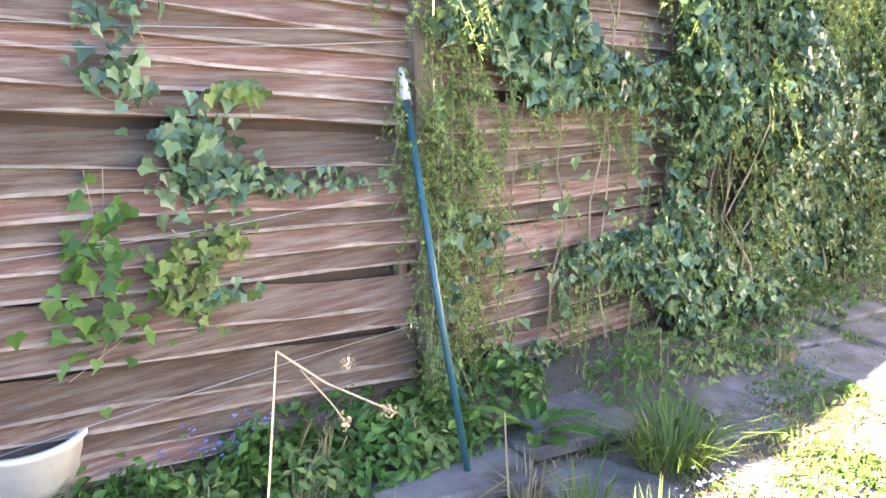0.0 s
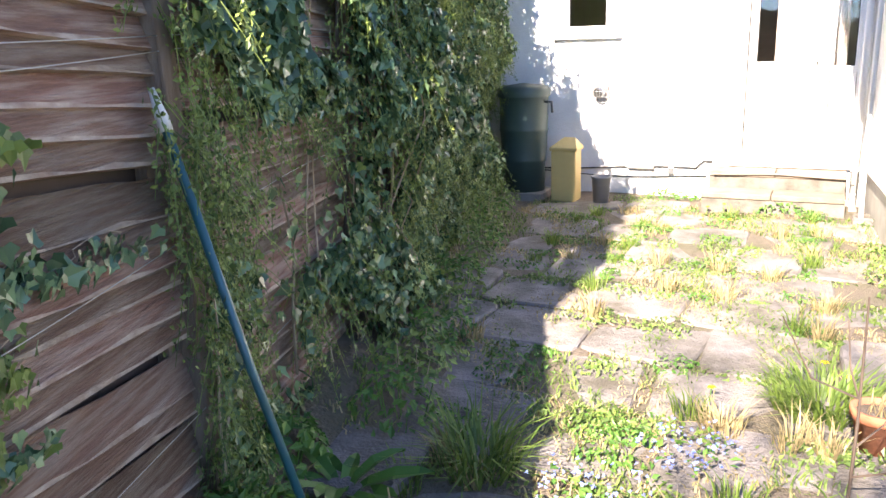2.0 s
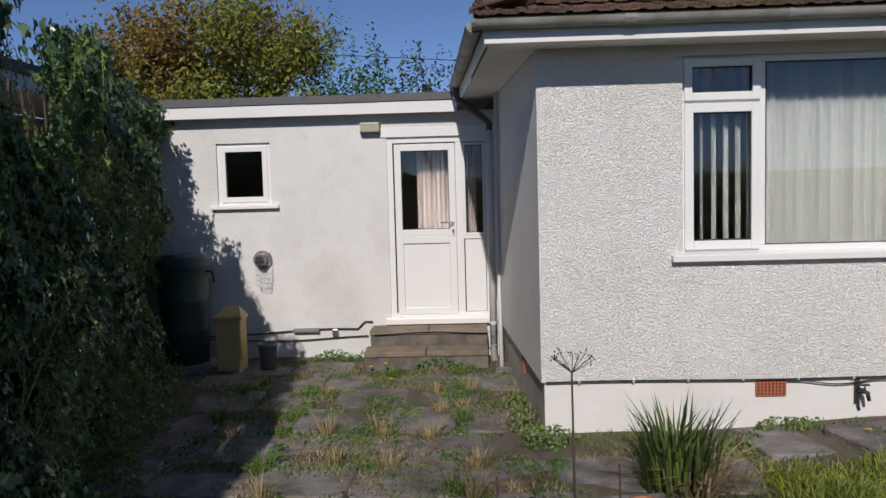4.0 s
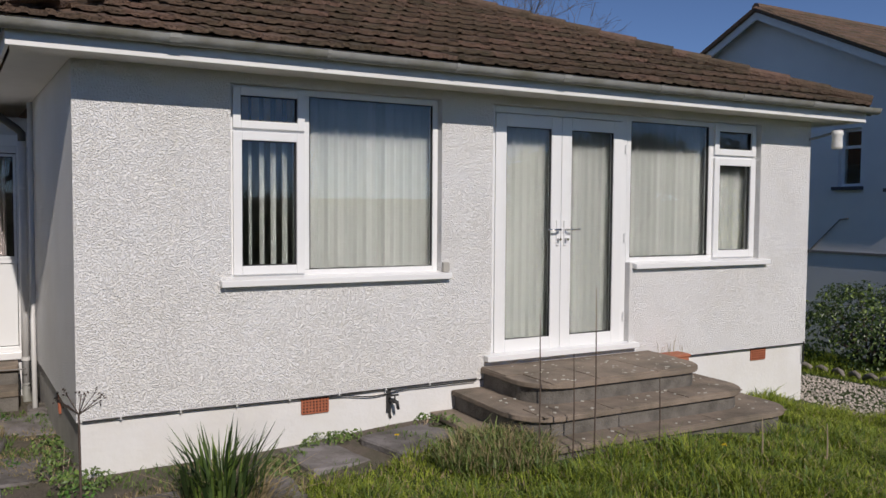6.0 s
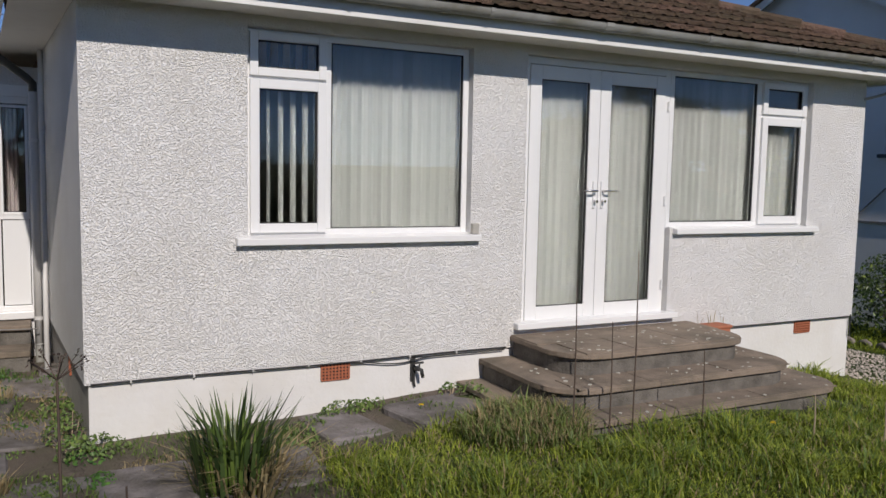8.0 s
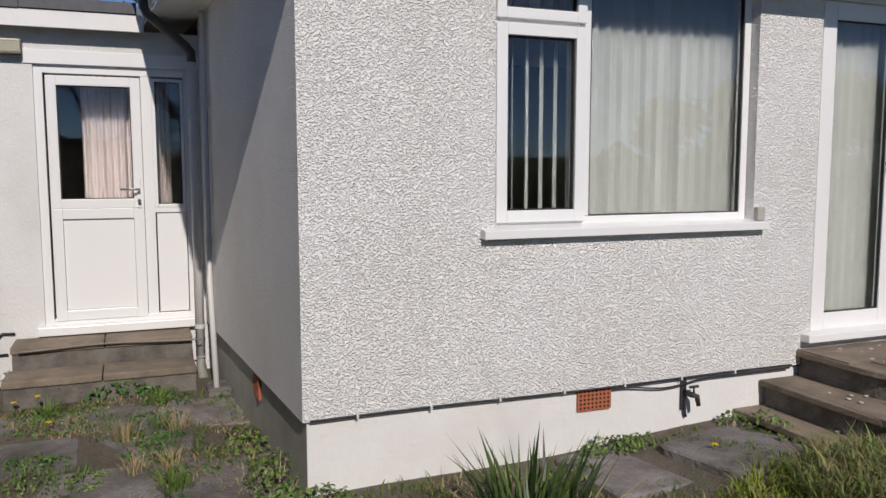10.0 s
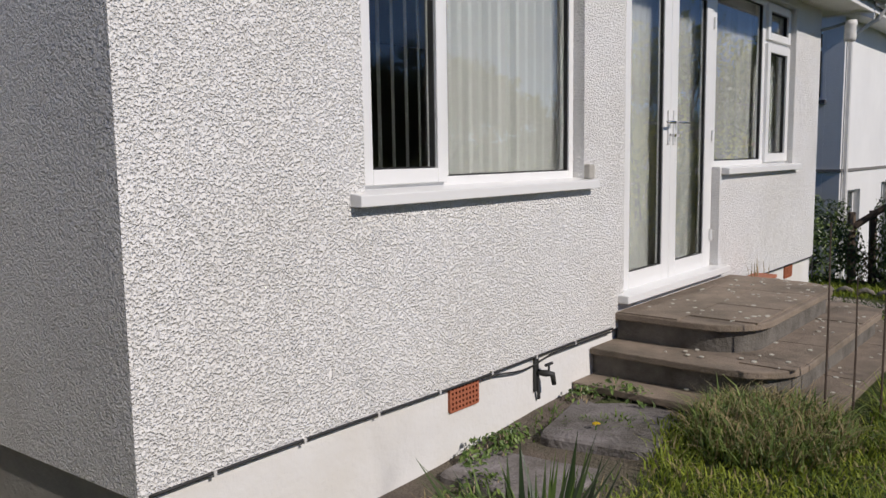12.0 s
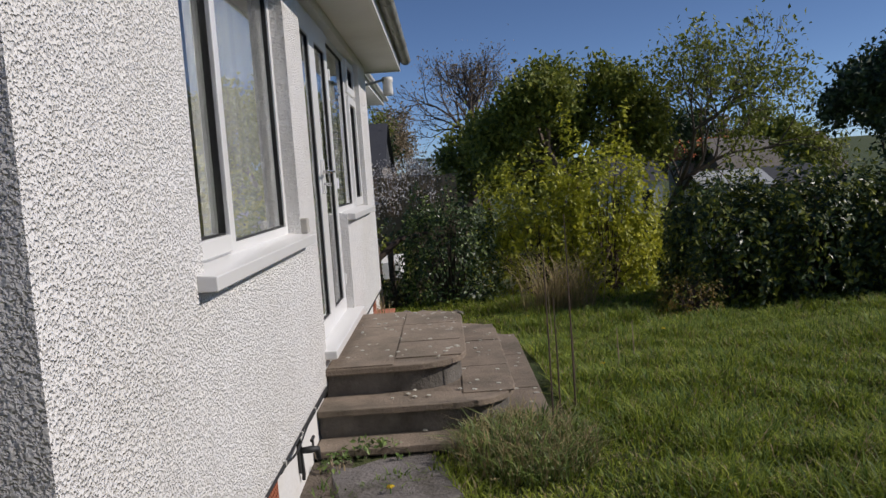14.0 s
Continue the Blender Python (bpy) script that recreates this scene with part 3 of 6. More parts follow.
def curtain(x0, x1, y, z0, z1, mat, label, folds=9):
    b = Build()
    n = folds * 6
    pts = [(x0 + (x1 - x0) * i / n, y + 0.025 * math.sin(i * 2 * math.pi / 6) + 0.012 * math.sin(i * 0.7)) for i in range(n + 1)]
    for (xa, ya), (xb, yb) in zip(pts, pts[1:]):
        b.poly((xa, ya, z0), (xb, yb, z0), (xb, yb, z1), (xa, ya, z1))
        b.poly((xa, ya + 0.003, z0), (xa, ya + 0.003, z1), (xb, yb + 0.003, z1), (xb, yb + 0.003, z0))
    return put("curtain", b, mat, label=label, category="curtain", smooth=True)


curtain(2.50, 2.62, 0.30, 0.47, 2.62, M_TAN, "tan lined curtain drawn to the window's end", 2)
curtain(0.96, 1.10, 0.26, 0.47, 2.62, M_TAN, "tan curtain gathered beside the casement", 2)
curtain(-1.06, -0.70, EY + 0.33, 0.34, 2.30, M_CURTAIN, "pale pink curtain drawn half across the door glass", 7)
curtain(-0.53, -0.42, EY + 0.33, 0.34, 2.30, M_CURTAIN, "pale curtain behind the sidelight", 3)

# ---- roof, eaves, gutters ----
RX0, RX1, RY0, RY1, RZ, PITCH = -0.40, HW + 0.40, -0.40, 9.9, 2.83, 0.43
ridge_y = (RY0 + RY1) / 2
ridge_h = RZ + PITCH * (ridge_y - RY0)
ra, rb = (RX0 + (ridge_y - RY0), ridge_y, ridge_h), (RX1 - (ridge_y - RY0), ridge_y, ridge_h)
if ra[0] > rb[0]:
    half = (RX1 - RX0) / 2
    ra = (RX0 + half, RY0 + half, RZ + PITCH * half)
    rb = (RX0 + half, RY1 - half, RZ + PITCH * half)
c0, c1, c2, c3 = (RX0, RY0, RZ), (RX1, RY0, RZ), (RX1, RY1, RZ), (RX0, RY1, RZ)
roof = thing("main_roof", "hipped roof of brown mossy concrete tiles", "roof", kind="structure")
part("roof_deck", Build().poly(c0, c1, ra).poly(c1, c2, rb, ra).poly(c2, c3, rb).poly(c3, c0, ra, rb), M_TILES, roof)
put("soffit", box((-0.35, -0.35, EZ), (HW + 0.35, -0.016, EZ + 0.012)).prism([(-0.35, -0.015), (-0.016, -0.015), (-0.016 + 9.8 * SL, 9.8), (-0.35 + 9.8 * SL, 9.8)], EZ, EZ + 0.012).box((HW + 0.001, -0.015, EZ), (HW + 0.35, 9.8, EZ + 0.012)),
    M_SOFFIT, label="off-white painted soffit under the eaves", category="soffit", kind="structure")
fas = thing("fascia", "white painted fascia boards round the eaves", "fascia", kind="structure")
part("board", box((-0.372, -0.374, 2.665), (HW + 0.372, -0.351, 2.835)), M_PAINT, fas, bevel=0.003)
part("board", Build().prism([(-0.372, -0.350), (-0.351, -0.350), (-0.351 + 9.8 * SL, 9.8), (-0.372 + 9.8 * SL, 9.8)], 2.665, 2.835), M_PAINT, fas, bevel=0.003)
part("board", box((HW + 0.351, -0.350, 2.665), (HW + 0.372, 9.8, 2.835)), M_PAINT, fas, bevel=0.003)


def gutter(p, q, name="gutter"):
    """Half-round gutter from p to q with unions and brackets."""
    t = thing(name, "grey weathered half-round plastic gutter with clips", "gutter")
    p, q = Vector(p), Vector(q)
    d = (q - p).normalized()
    side = Vector((-d.y, d.x, 0))
    b = Build()
    prof = [(math.cos(a), math.sin(a)) for a in np.linspace(math.pi, 2 * math.pi, 9)]
    for r, flip in ((0.056, False), (0.052, True)):
        o = len(b.v)
        for e in (p, q):
            b.v += [tuple(e + side * (u * r) + Vector((0, 0, w * r))) for u, w in prof]
        for i in range(8):
            f = (o + i, o + i + 1, o + 10 + i, o + 9 + i)
            b.f.append(f[::-1] if flip else f)
    part("channel", b, M_GUTTER, t, smooth=True)
    n = max(2, int((q - p).length / 0.95))
    for i in range(n + 1):
        c = p + (q - p) * (i / n)
        wdt = 0.035 if i % 3 == 1 else 0.012
        u = Build()
        u.tube([c - d * wdt, c + d * wdt], 0.061, 12)
        u.v = [(x, y, min(z, c.z + 0.004)) for x, y, z in u.v]
        part("union" if wdt > 0.02 else "bracket", u, M_GUTTER, t, smooth=False)
    return t


gutter((-0.44, -0.432, 2.80), (HW + 0.44, -0.432, 2.80))
gutter((-0.432, -0.36, 2.795), (-0.432 + 2.55 * SL, 2.55, 2.785))
gutter((HW + 0.432, -0.36, 2.795), (HW + 0.432, 6.0, 2.78))

dp = thing("downpipe", "downpipe, dark grey swan neck on a white shaft", "downpipe")
part("swan_neck", Build().tube([(-0.60, 2.30, 2.77), (-0.60, 2.30, 2.66), (-0.58, 2.33, 2.62), (-0.32, 2.52, 2.44), (-0.28, 2.55, 2.40), (-0.28, 2.55, 2.30)], 0.034, 12), M_DARKPIPE, dp, "dark grey swan neck", smooth=True)
part("shaft", Build().tube([(-0.28, 2.55, 2.33), (-0.28, 2.55, 0.12)], 0.034, 12), M_PIPE, dp, smooth=True)
part("shoe", Build().tube([(-0.28, 2.55, 0.14), (-0.28, 2.55, 0.06), (-0.27, 2.45, -0.02)], 0.037, 12), M_GUTTER, dp, "grey discharge shoe", smooth=True)
for z in (1.9, 0.35):
    part("clip", Build().tube([(-0.28, 2.55, z), (-0.28, 2.55, z + 0.03)], 0.039, 12), M_PIPE, dp)
wp = thing("waste_pipe", "thin white waste pipe leaning into a drain", "pipe")
part("shaft", Build().tube([(-0.215, 2.33, 2.66), (-0.215, 2.33, 0.95), (-0.22, 2.28, 0.75), (-0.22, 2.0, 0.02)], 0.022, 10), M_PIPE, wp, smooth=True)
for z in (2.0, 1.0):
    part("joint", Build().tube([(-0.215, 2.33, z), (-0.215, 2.33, z + 0.06)], 0.027, 10), M_PIPE, wp)
put("drain_gully", box((-0.28, 1.93, -0.02), (-0.06, 2.17, 0.015)).box((-0.27, 1.94, 0.016), (-0.07, 1.96, 0.035)).box((-0.27, 2.14, 0.016), (-0.07, 2.16, 0.035)), M_SLAB, label="concrete drain gully surround", category="drain")

# ---- fittings on the front and side walls ----


def air_brick(x, y, z, w=0.2, h=0.115, side=False):
    t = thing("air_brick", "red terracotta air brick with square holes", "air brick", "air bricks")
    b = Build()
    nx_, nz_ = 8, 5
    cw, ch = w / nx_, h / nz_
    b.box((x, y + 0.012, z), (x + w, y + 0.02, z + h))
    for i in range(nx_ + 1):
        b.box((x + i * cw - 0.006, y - 0.008, z), (x + i * cw + 0.006, y + 0.012, z + h))
    for i in range(nz_ + 1):
        b.box((x, y - 0.0075, z + i * ch - 0.005), (x + w, y + 0.0115, z + i * ch + 0.005))
    if side:
        b.v = [(q + 0.0, p_, r) for p_, q, r in b.v]
    part("grid", b, M_BRICKRED, t)
    # thin black sheet paints the shade inside the grid's holes
    part("holes", box((x + 0.004, y + 0.002, z + 0.004), (x + w - 0.004, y + 0.005, z + h - 0.004)) if not side else box((y + 0.002, x + 0.004, z + 0.004), (y + 0.005, x + w - 0.004, z + h - 0.004)), M_SEAL, t, "black sheet for the shade inside the holes")
    return t


air_brick(1.49, 0.004, 0.24)
air_brick(6.20, 0.004, 0.245)
air_brick(0.98, -0.069, 0.2, side=True)
cable = [(x, -0.022, PT + 0.004 + 0.004 * math.sin(3 * x)) for x in np.linspace(0.02, 2.96, 30)]
cb = thing("wall_cable", "dark cable clipped along the bottom of the roughcast", "cable")
part("run", Build().tube(cable, 0.006, 6), M_CABLE, cb, smooth=True)
part("run", Build().tube([(x, -0.02, PT - 0.012 - 0.03 * math.sin((x - 1.75) / 0.6 * math.pi) ** 2 * (1.75 < x < 2.35)) for x in np.linspace(1.7, 2.95, 24)], 0.005, 6), M_CABLE, cb, smooth=True)
for x in np.arange(0.25, 2.9, 0.38):
    part("clip", box((x - 0.006, -0.03, PT - 0.006), (x + 0.006, -0.014, PT + 0.014)), M_PIPE, cb)
cb2 = thing("wall_cable", "dark cable along the plinth beyond the steps", "cable")
part("run", Build().tube([(x, -0.022, PT + 0.004) for x in np.linspace(4.75, 6.95, 16)], 0.006, 6), M_CABLE, cb2, smooth=True)
part("run", Build().tube([(6.965, -0.02, PT + 0.02), (6.965, -0.02, PT - 0.2)], 0.006, 6), M_CABLE, cb2)
tap = thing("garden_tap", "old dark metal garden tap on a bracket", "tap")
part("back_plate", box((2.165, -0.004, 0.17), (2.205, 0.009, 0.35)), M_CABLE, tap, bevel=0.004)
part("body", Build().tube([(2.19, 0.0, 0.27), (2.20, -0.05, 0.27), (2.22, -0.075, 0.265), (2.23, -0.08, 0.21)], [0.014, 0.018, 0.016, 0.012], 10), M_CABLE, tap, smooth=True)
part("handle", Build().tube([(2.21, -0.06, 0.28), (2.21, -0.06, 0.315)], 0.006, 6).tube([(2.18, -0.06, 0.318), (2.24, -0.06, 0.318)], 0.008, 8), M_CABLE, tap)
part("pipe", Build().tube([(2.19, 0.0, 0.34), (2.19, -0.01, 0.16), (2.2, -0.005, 0.13)], 0.009, 8), M_CABLE, tap)

fl = thing("flood_light", "small white outdoor lamp on an arm under the eaves", "outdoor lamp")
part("arm", Build().tube([(6.96, -0.02, 2.5), (7.0, -0.10, 2.52), (7.08, -0.22, 2.56)], 0.014, 8), M_GUTTER, fl, smooth=True)
part("body", Build().lathe([(0.0, 0.02), (0.055, 0.02), (0.06, -0.02), (0.05, -0.04), (0.055, -0.14), (0.05, -0.17), (0.0, -0.175)], 16, (7.10, -0.24, 2.56)), M_WHITEPLASTIC, fl, smooth=True)

bl = thing("bulkhead_light", "weathered rectangular bulkhead light above the door", "wall lamp")
part("base", box((-1.615, EY - 0.05, 2.34), (-1.405, EY - 0.001, 2.46)), M_GREYPOT, bl, bevel=0.006)
part("lens", box((-1.61, EY - 0.10, 2.355), (-1.41, EY - 0.051, 2.455)), M_LAMPGLASS, bl, "yellowed ribbed lens", bevel=0.012)
for i in range(6):
    part("rib", box((-1.60, EY - 0.106, 2.368 + i * 0.014), (-1.42, EY - 0.101, 2.374 + i * 0.014)), M_LAMPGLASS, bl)
flue = thing("boiler_flue", "round boiler flue with a wire guard", "flue")
part("collar", Build().tube([(-2.70, EY - 0.02, 1.05), (-2.70, EY + 0.0, 1.05)], 0.10, 18), M_SLAB, flue)
part("pipe", Build().tube([(-2.70, EY - 0.12, 1.05), (-2.70, EY - 0.021, 1.05)], 0.055, 16), M_METAL, flue, smooth=True)
part("cap", Build().tube([(-2.70, EY - 0.135, 1.05), (-2.70, EY - 0.121, 1.05)], 0.04, 16), M_SEAL, flue)
g = Build()
for i in range(7):
    z = 1.12 - i * 0.055
    wv = 0.09 * math.sqrt(max(0.05, 1 - (abs(i - 3) / 3.6) ** 4))
    g.tube([(-2.68 - wv, EY - 0.002, z), (-2.68 - wv * 0.7, EY - 0.15, z), (-2.68 + wv * 0.7, EY - 0.15, z), (-2.68 + wv, EY - 0.002, z)], 0.002, 4)
for i in range(5):
    xx = -2.74 + i * 0.03
    g.tube([(xx, EY - 0.004, 1.13), (xx, EY - 0.15, 1.11), (xx, EY - 0.15, 0.8), (xx, EY - 0.004, 0.77)], 0.002, 4)
part("wire_guard", g, M_METAL, flue)
c3_ = thing("wall_cable", "black cables sagging along the foot of the wing wall", "cable")
part("run", Build().tube([(x, EY - 0.02, 0.27 + 0.03 * math.sin(2.4 * x) + (0.08 if x > -1.7 else 0)) for x in np.linspace(-3.4, -1.55, 24)], 0.009, 6), M_CABLE, c3_, smooth=True)
part("run", Build().tube([(x, EY - 0.025, 0.20 + 0.02 * math.sin(3.1 * x)) for x in np.linspace(-3.4, -1.6, 20)], 0.007, 6), M_CABLE, c3_, smooth=True)
part("run", Build().tube([(x, EY - 0.36 if x > -1.52 else EY - 0.02, 0.305 + 0.01 * math.sin(5 * x)) for x in np.linspace(-1.5, -0.28, 14)], 0.006, 6), M_GREYCABLE, c3_, smooth=True)
part("junction", box((-2.40, EY - 0.06, 0.27), (-2.12, EY - 0.001, 0.31)), M_GREYCABLE, c3_, bevel=0.008)
part("junction", box((-1.98, EY - 0.05, 0.22), (-1.92, EY - 0.001, 0.30)), M_METAL, c3_, bevel=0.008)


# ---- steps ----
def rounded(x0, x1, y_front, r, y_back=0.012):
    pts = [(x0, y_back)]
    pts += [(x0 + r - r * math.cos(a), y_front + r - r * math.sin(a)) for a in np.linspace(0, math.pi / 2, 9)]
    pts += [(x1 - r + r * math.sin(a), y_front + r - r * math.cos(a)) for a in np.linspace(0, math.pi / 2, 9)]
    pts += [(x1, y_back)]
    return pts


steps = thing("garden_steps", "worn concrete garden steps with rounded corners and lichen", "steps")
for x0, x1, yf, zt, zb in ((3.0, 4.80, -0.82, 0.455, 0.29), (2.74, 5.02, -1.08, 0.295, 0.13), (2.55, 5.32, -1.27, 0.14, -0.5)):
    yb = -0.016 if zt > 0.36 else -0.0
    core = rounded(x0 + 0.035, x1 - 0.035, yf + 0.035, 0.30, yb + 0.004)
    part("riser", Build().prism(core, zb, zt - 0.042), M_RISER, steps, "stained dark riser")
    slab = part("tread", Build().prism(rounded(x0, x1, yf, 0.32, yb + 0.004), zt - 0.042, zt - 0.004), M_STEP, steps, bevel=0.006)
    # paving slabs on the tread
    w_ = (x1 - x0) / 3
    for i in range(3):
        ys = [yf + 0.03, yf + 0.42, yb - 0.006] if zt > 0.4 else [yf + 0.012, yf + 0.3]
        for ya, yb_ in zip(ys, ys[1:]):
            xa, xb = x0 + i * w_ + 0.005, x0 + (i + 1) * w_ - 0.005
            if ya < yf + 0.2 and i != 1:
                xa, xb = (x0 + 0.16, xb) if i == 0 else (xa, x1 - 0.16)
            part("paving_slab", box((xa, ya + 0.004, zt - 0.004), (xb, yb_ - 0.004, zt + rng.uniform(0.002, 0.006))), M_STEP, slab)
    li = Build()
    for _ in range(70):
        px, py = rng.uniform(x0 + 0.1, x1 - 0.1), rng.uniform(yf + 0.03, min(yb, yf + 0.75) - 0.02)
        r_ = rng.uniform(0.004, 0.018)
        li.prism([(px + r_ * rng.uniform(0.6, 1.2) * math.cos(a), py + r_ * rng.uniform(0.6, 1.2) * math.sin(a)) for a in np.linspace(0, 2 * math.pi, 8)[:-1]], zt + 0.003, zt + 0.0075)
    tagged(part("lichen_spots", li, M_LICHEN, steps), "pale lichen spots", kind="stuff")
bs = thing("back_door_steps", "two weathered concrete steps up to the back door", "steps")
for x0, x1, y0, y1, z0, z1 in ((-1.55, -0.34, EY - 0.33, EY - 0.012, -0.2, 0.325), (-1.57, -0.34, EY - 0.66, EY - 0.331, -0.2, 0.165)):
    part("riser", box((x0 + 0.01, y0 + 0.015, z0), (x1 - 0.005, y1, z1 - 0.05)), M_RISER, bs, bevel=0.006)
    for i in range(2):
        wv = (x1 - x0) / 2
        part("paving_slab", box((x0 + i * wv + 0.003, y0, z1 - 0.05), (x0 + (i + 1) * wv - 0.003, y1, z1)), M_STEP, bs, bevel=0.008)

# ---- fence ----
FO, FU = Vector((-2.31, -3.86, 0)), Vector((-0.28, 0.96, 0)).normalized()
FN = Vector((FU.y, -FU.x, 0))      # out of the fence, towards the garden


def fence_at(s, out, z):
    p = FO + FU * s + FN * out
    return Vector((p.x, p.y, z))


board_meshes = []
for k in range(5):
    b = Build()
    n = 14
    top = [0.128 + 0.006 * math.sin(i * 0.9 + k) + 0.004 * rng.normal() for i in range(n)]
    for i in range(n):
        x = 1.80 * i / (n - 1) - 0.90
        low = 0.004 * math.sin(i * 0.7 + 2 * k)
        worn = 0.011 + 0.006 * math.sin(i * 1.9 + 3 * k) + 0.003 * rng.normal()
        b.v += [(x, 0.0, low), (x, 0.022, low + 0.002), (x, 0.020, low + max(0.004, worn)), (x, 0.008, top[i]), (x, 0.0, top[i])]
    for i in range(n - 1):
        o = 5 * i
        for a in range(5):
            c = (a + 1) % 5
            b.f.append((o + a, o + 5 + a, o + 5 + c, o + c))
    b.f += [(0, 1, 2, 3, 4), tuple(range(5 * n - 1, 5 * n - 6, -1))]
    me = b.mesh("board", M_BOARD)
    me.materials.append(M_WORN)
    for i in range(n - 1):
        me.polygons[5 * i + 1].material_index = 1
    board_meshes.append(me)
turn_f = Matrix(((FU.x, FN.x, 0, 0), (FU.y, FN.y, 0, 0), (0, 0, 1, 0), (0, 0, 0, 1)))
for j in range(-2, 4):
    s0 = -0.90 + j * 1.92
    fp = thing("board_fence", "weathered reddish-brown overlapping board fence panel", "fence", "fence panels")
    z, i = 0.12, 0
    while z < 2.0:
        droop = 3.8 + 3.4 * float(smooth_step(1.0, 0.4, z)) if j == 0 else 1.5 + rng.normal() * 0.4
        m = Matrix.Translation(fence_at(s0, 0.014 + 0.004 * rng.normal(), z)) @ turn_f @ pose(0, 0, 0, 12.0 + rng.normal() * 1.5, droop + rng.normal() * 0.35, 0)
        ob = new("board", board_meshes[int(rng.integers(5))])
        ob.parent = fp
        ob.matrix_basis = m
        step = 0.077 + rng.normal() * 0.008
        if i in (4, 6):
            step = 0.141
        elif i == 12:
            step = 0.158
        z += step
        i += 1
    # added sheet: the shade in the board gaps is put into its dark colour
    ob = part("backing", box((-0.93, -0.062, 0.1), (0.93, -0.05, 2.06)), M_DARKTWIG, fp, "added dark sheet for the shade in the board gaps")
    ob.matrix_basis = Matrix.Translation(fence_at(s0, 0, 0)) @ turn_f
    for ds in (-0.86, 0.0, 0.86):
        bb = Build().box((-0.02, -0.045, 0.12), (0.02, -0.008, 2.1))
        ob = part("batten", bb, M_POST, fp)
        ob.matrix_basis = Matrix.Translation(fence_at(s0 + ds, 0, 0)) @ turn_f
    po = put("fence_post", box((-0.045, -0.045, -0.3), (0.045, 0.045, 2.1)), M_POST, label="old square timber fence post", category="fence post", group="fence posts", bevel=0.008)
    po.matrix_basis = Matrix.Translation(fence_at(s0 + 0.985, 0.01, 0)) @ turn_f @ pose(0, 0, 0, 0, -2.5, 0)
wires = thing("fence_wire", "sagging galvanised wires strung along the fence", "wire")
for z, sag in ((1.56, 0.05), (1.60, 0.03), (1.02, 0.06), (0.42, -0.03)):
    part("wire", Build().tube([fence_at(s, 0.05, z - sag * math.sin((s + 2.6) * 1.2) + (0.05 * (s + 1) if z < 0.5 else 0)) for s in np.linspace(-2.6, 1.6, 26)], 0.0016, 5), M_METAL, wires, smooth=True)

# garage edge beyond the ivy
gar = thing("flat_roofed_garage", "flat-roofed outbuilding behind the ivy with a white fascia", "outbuilding")
part("wall", box((-6.5, -0.6, -0.3), (-4.62, 9.0, 2.53)), M_SMOOTH, gar)
part("fascia", box((-4.61, -0.6, 2.535), (-3.70, EY - 0.125, 2.655)), M_PAINT, gar)
part("roof", box((-6.6, -0.65, 2.656), (-3.68, EY - 0.162, 2.74)), M_FELT, gar)


# ---- plants ----
def sprig_points(n, s_lo, s_hi, z_lo, z_hi, depth):
    s = rng.uniform(s_lo, s_hi, n)
    z = z_lo + (z_hi - z_lo) * rng.uniform(0, 1, n)
    return s, z, depth(s, z)


def fence_cloud(s, z, out):
    return np.array([tuple(fence_at(a, c, b)) for a, b, c in zip(s, z, out)])


def thickness(s, z):
    """How far the climbing growth stands out from the fence."""
    base = 0.10 + 0.34 * smooth_step(0.7, 2.6, s)
    return base * (0.75 + 0.35 * np.sin(s * 2.3 + z * 2.1) * np.sin(z * 3.1 - s)) * (0.8 + 0.3 * smooth_step(0.6, 2.2, z))


def bare_patch(s, z):
    """Stretches where the boards show through."""
    return ((np.abs(s - 1.02) < 0.6) & (np.abs(z - 0.98) < 0.3)) | ((np.abs(s - 0.45) < 0.34) & (z < 0.75) & (z > 0.25)) | (s < 0.04)


ivy = thing("ivy", "dense ivy and small-leaved shrub smothering the fence", "ivy")
N = 44000
s = rng.uniform(0.0, 6.9, N)
z = rng.uniform(0.1, 2.65, N)
keep = ~(bare_patch(s, z) & (rng.uniform(0, 1, N) > 0.07)) & ((np.sin(s * 3.1 + 1) * np.sin(z * 3.7 + s) > -0.35) | (s > 2.3)) & ((z > 1.3) | (s > 1.2) | (rng.uniform(0, 1, N) < 0.35))
s, z = s[keep], z[keep]
th = thickness(s, z)
mass = np.sin(s * 8.3 + 2.0 * np.sin(z * 2.9)) * np.sin(z * 6.1 + 1.7 * np.sin(s * 3.7))
out = th * (rng.uniform(0.35, 1.05, len(s)) ** 0.6 + 0.28 * mass) + 0.05
P = fence_cloud(s, z, out)
nrm = np.tile(np.array(FN) + np.array((0, 0, 0.35)), (len(s), 1)) + rng.normal(size=(len(s), 3)) * 0.45
pick = rng.uniform(0, 1, len(s))
big = pick < 0.72
large = 1.0 + 0.45 * smooth_step(1.25, 1.6, z[big]) * smooth_step(2.6, 1.2, s[big])
part("leaves", leaf_mesh("leaves", M_IVY, P[big], nrm[big], large * rng.uniform(0.04, 0.085, big.sum()), "ivy", 0.35), M_IVY, ivy, "dark glossy ivy leaves").data.update()
part("young_leaves", leaf_mesh("young_leaves", M_IVYYOUNG, P[~big], nrm[~big], rng.uniform(0.035, 0.07, (~big).sum()), "ivy", 0.3), M_IVYYOUNG, ivy, "paler young leaves")
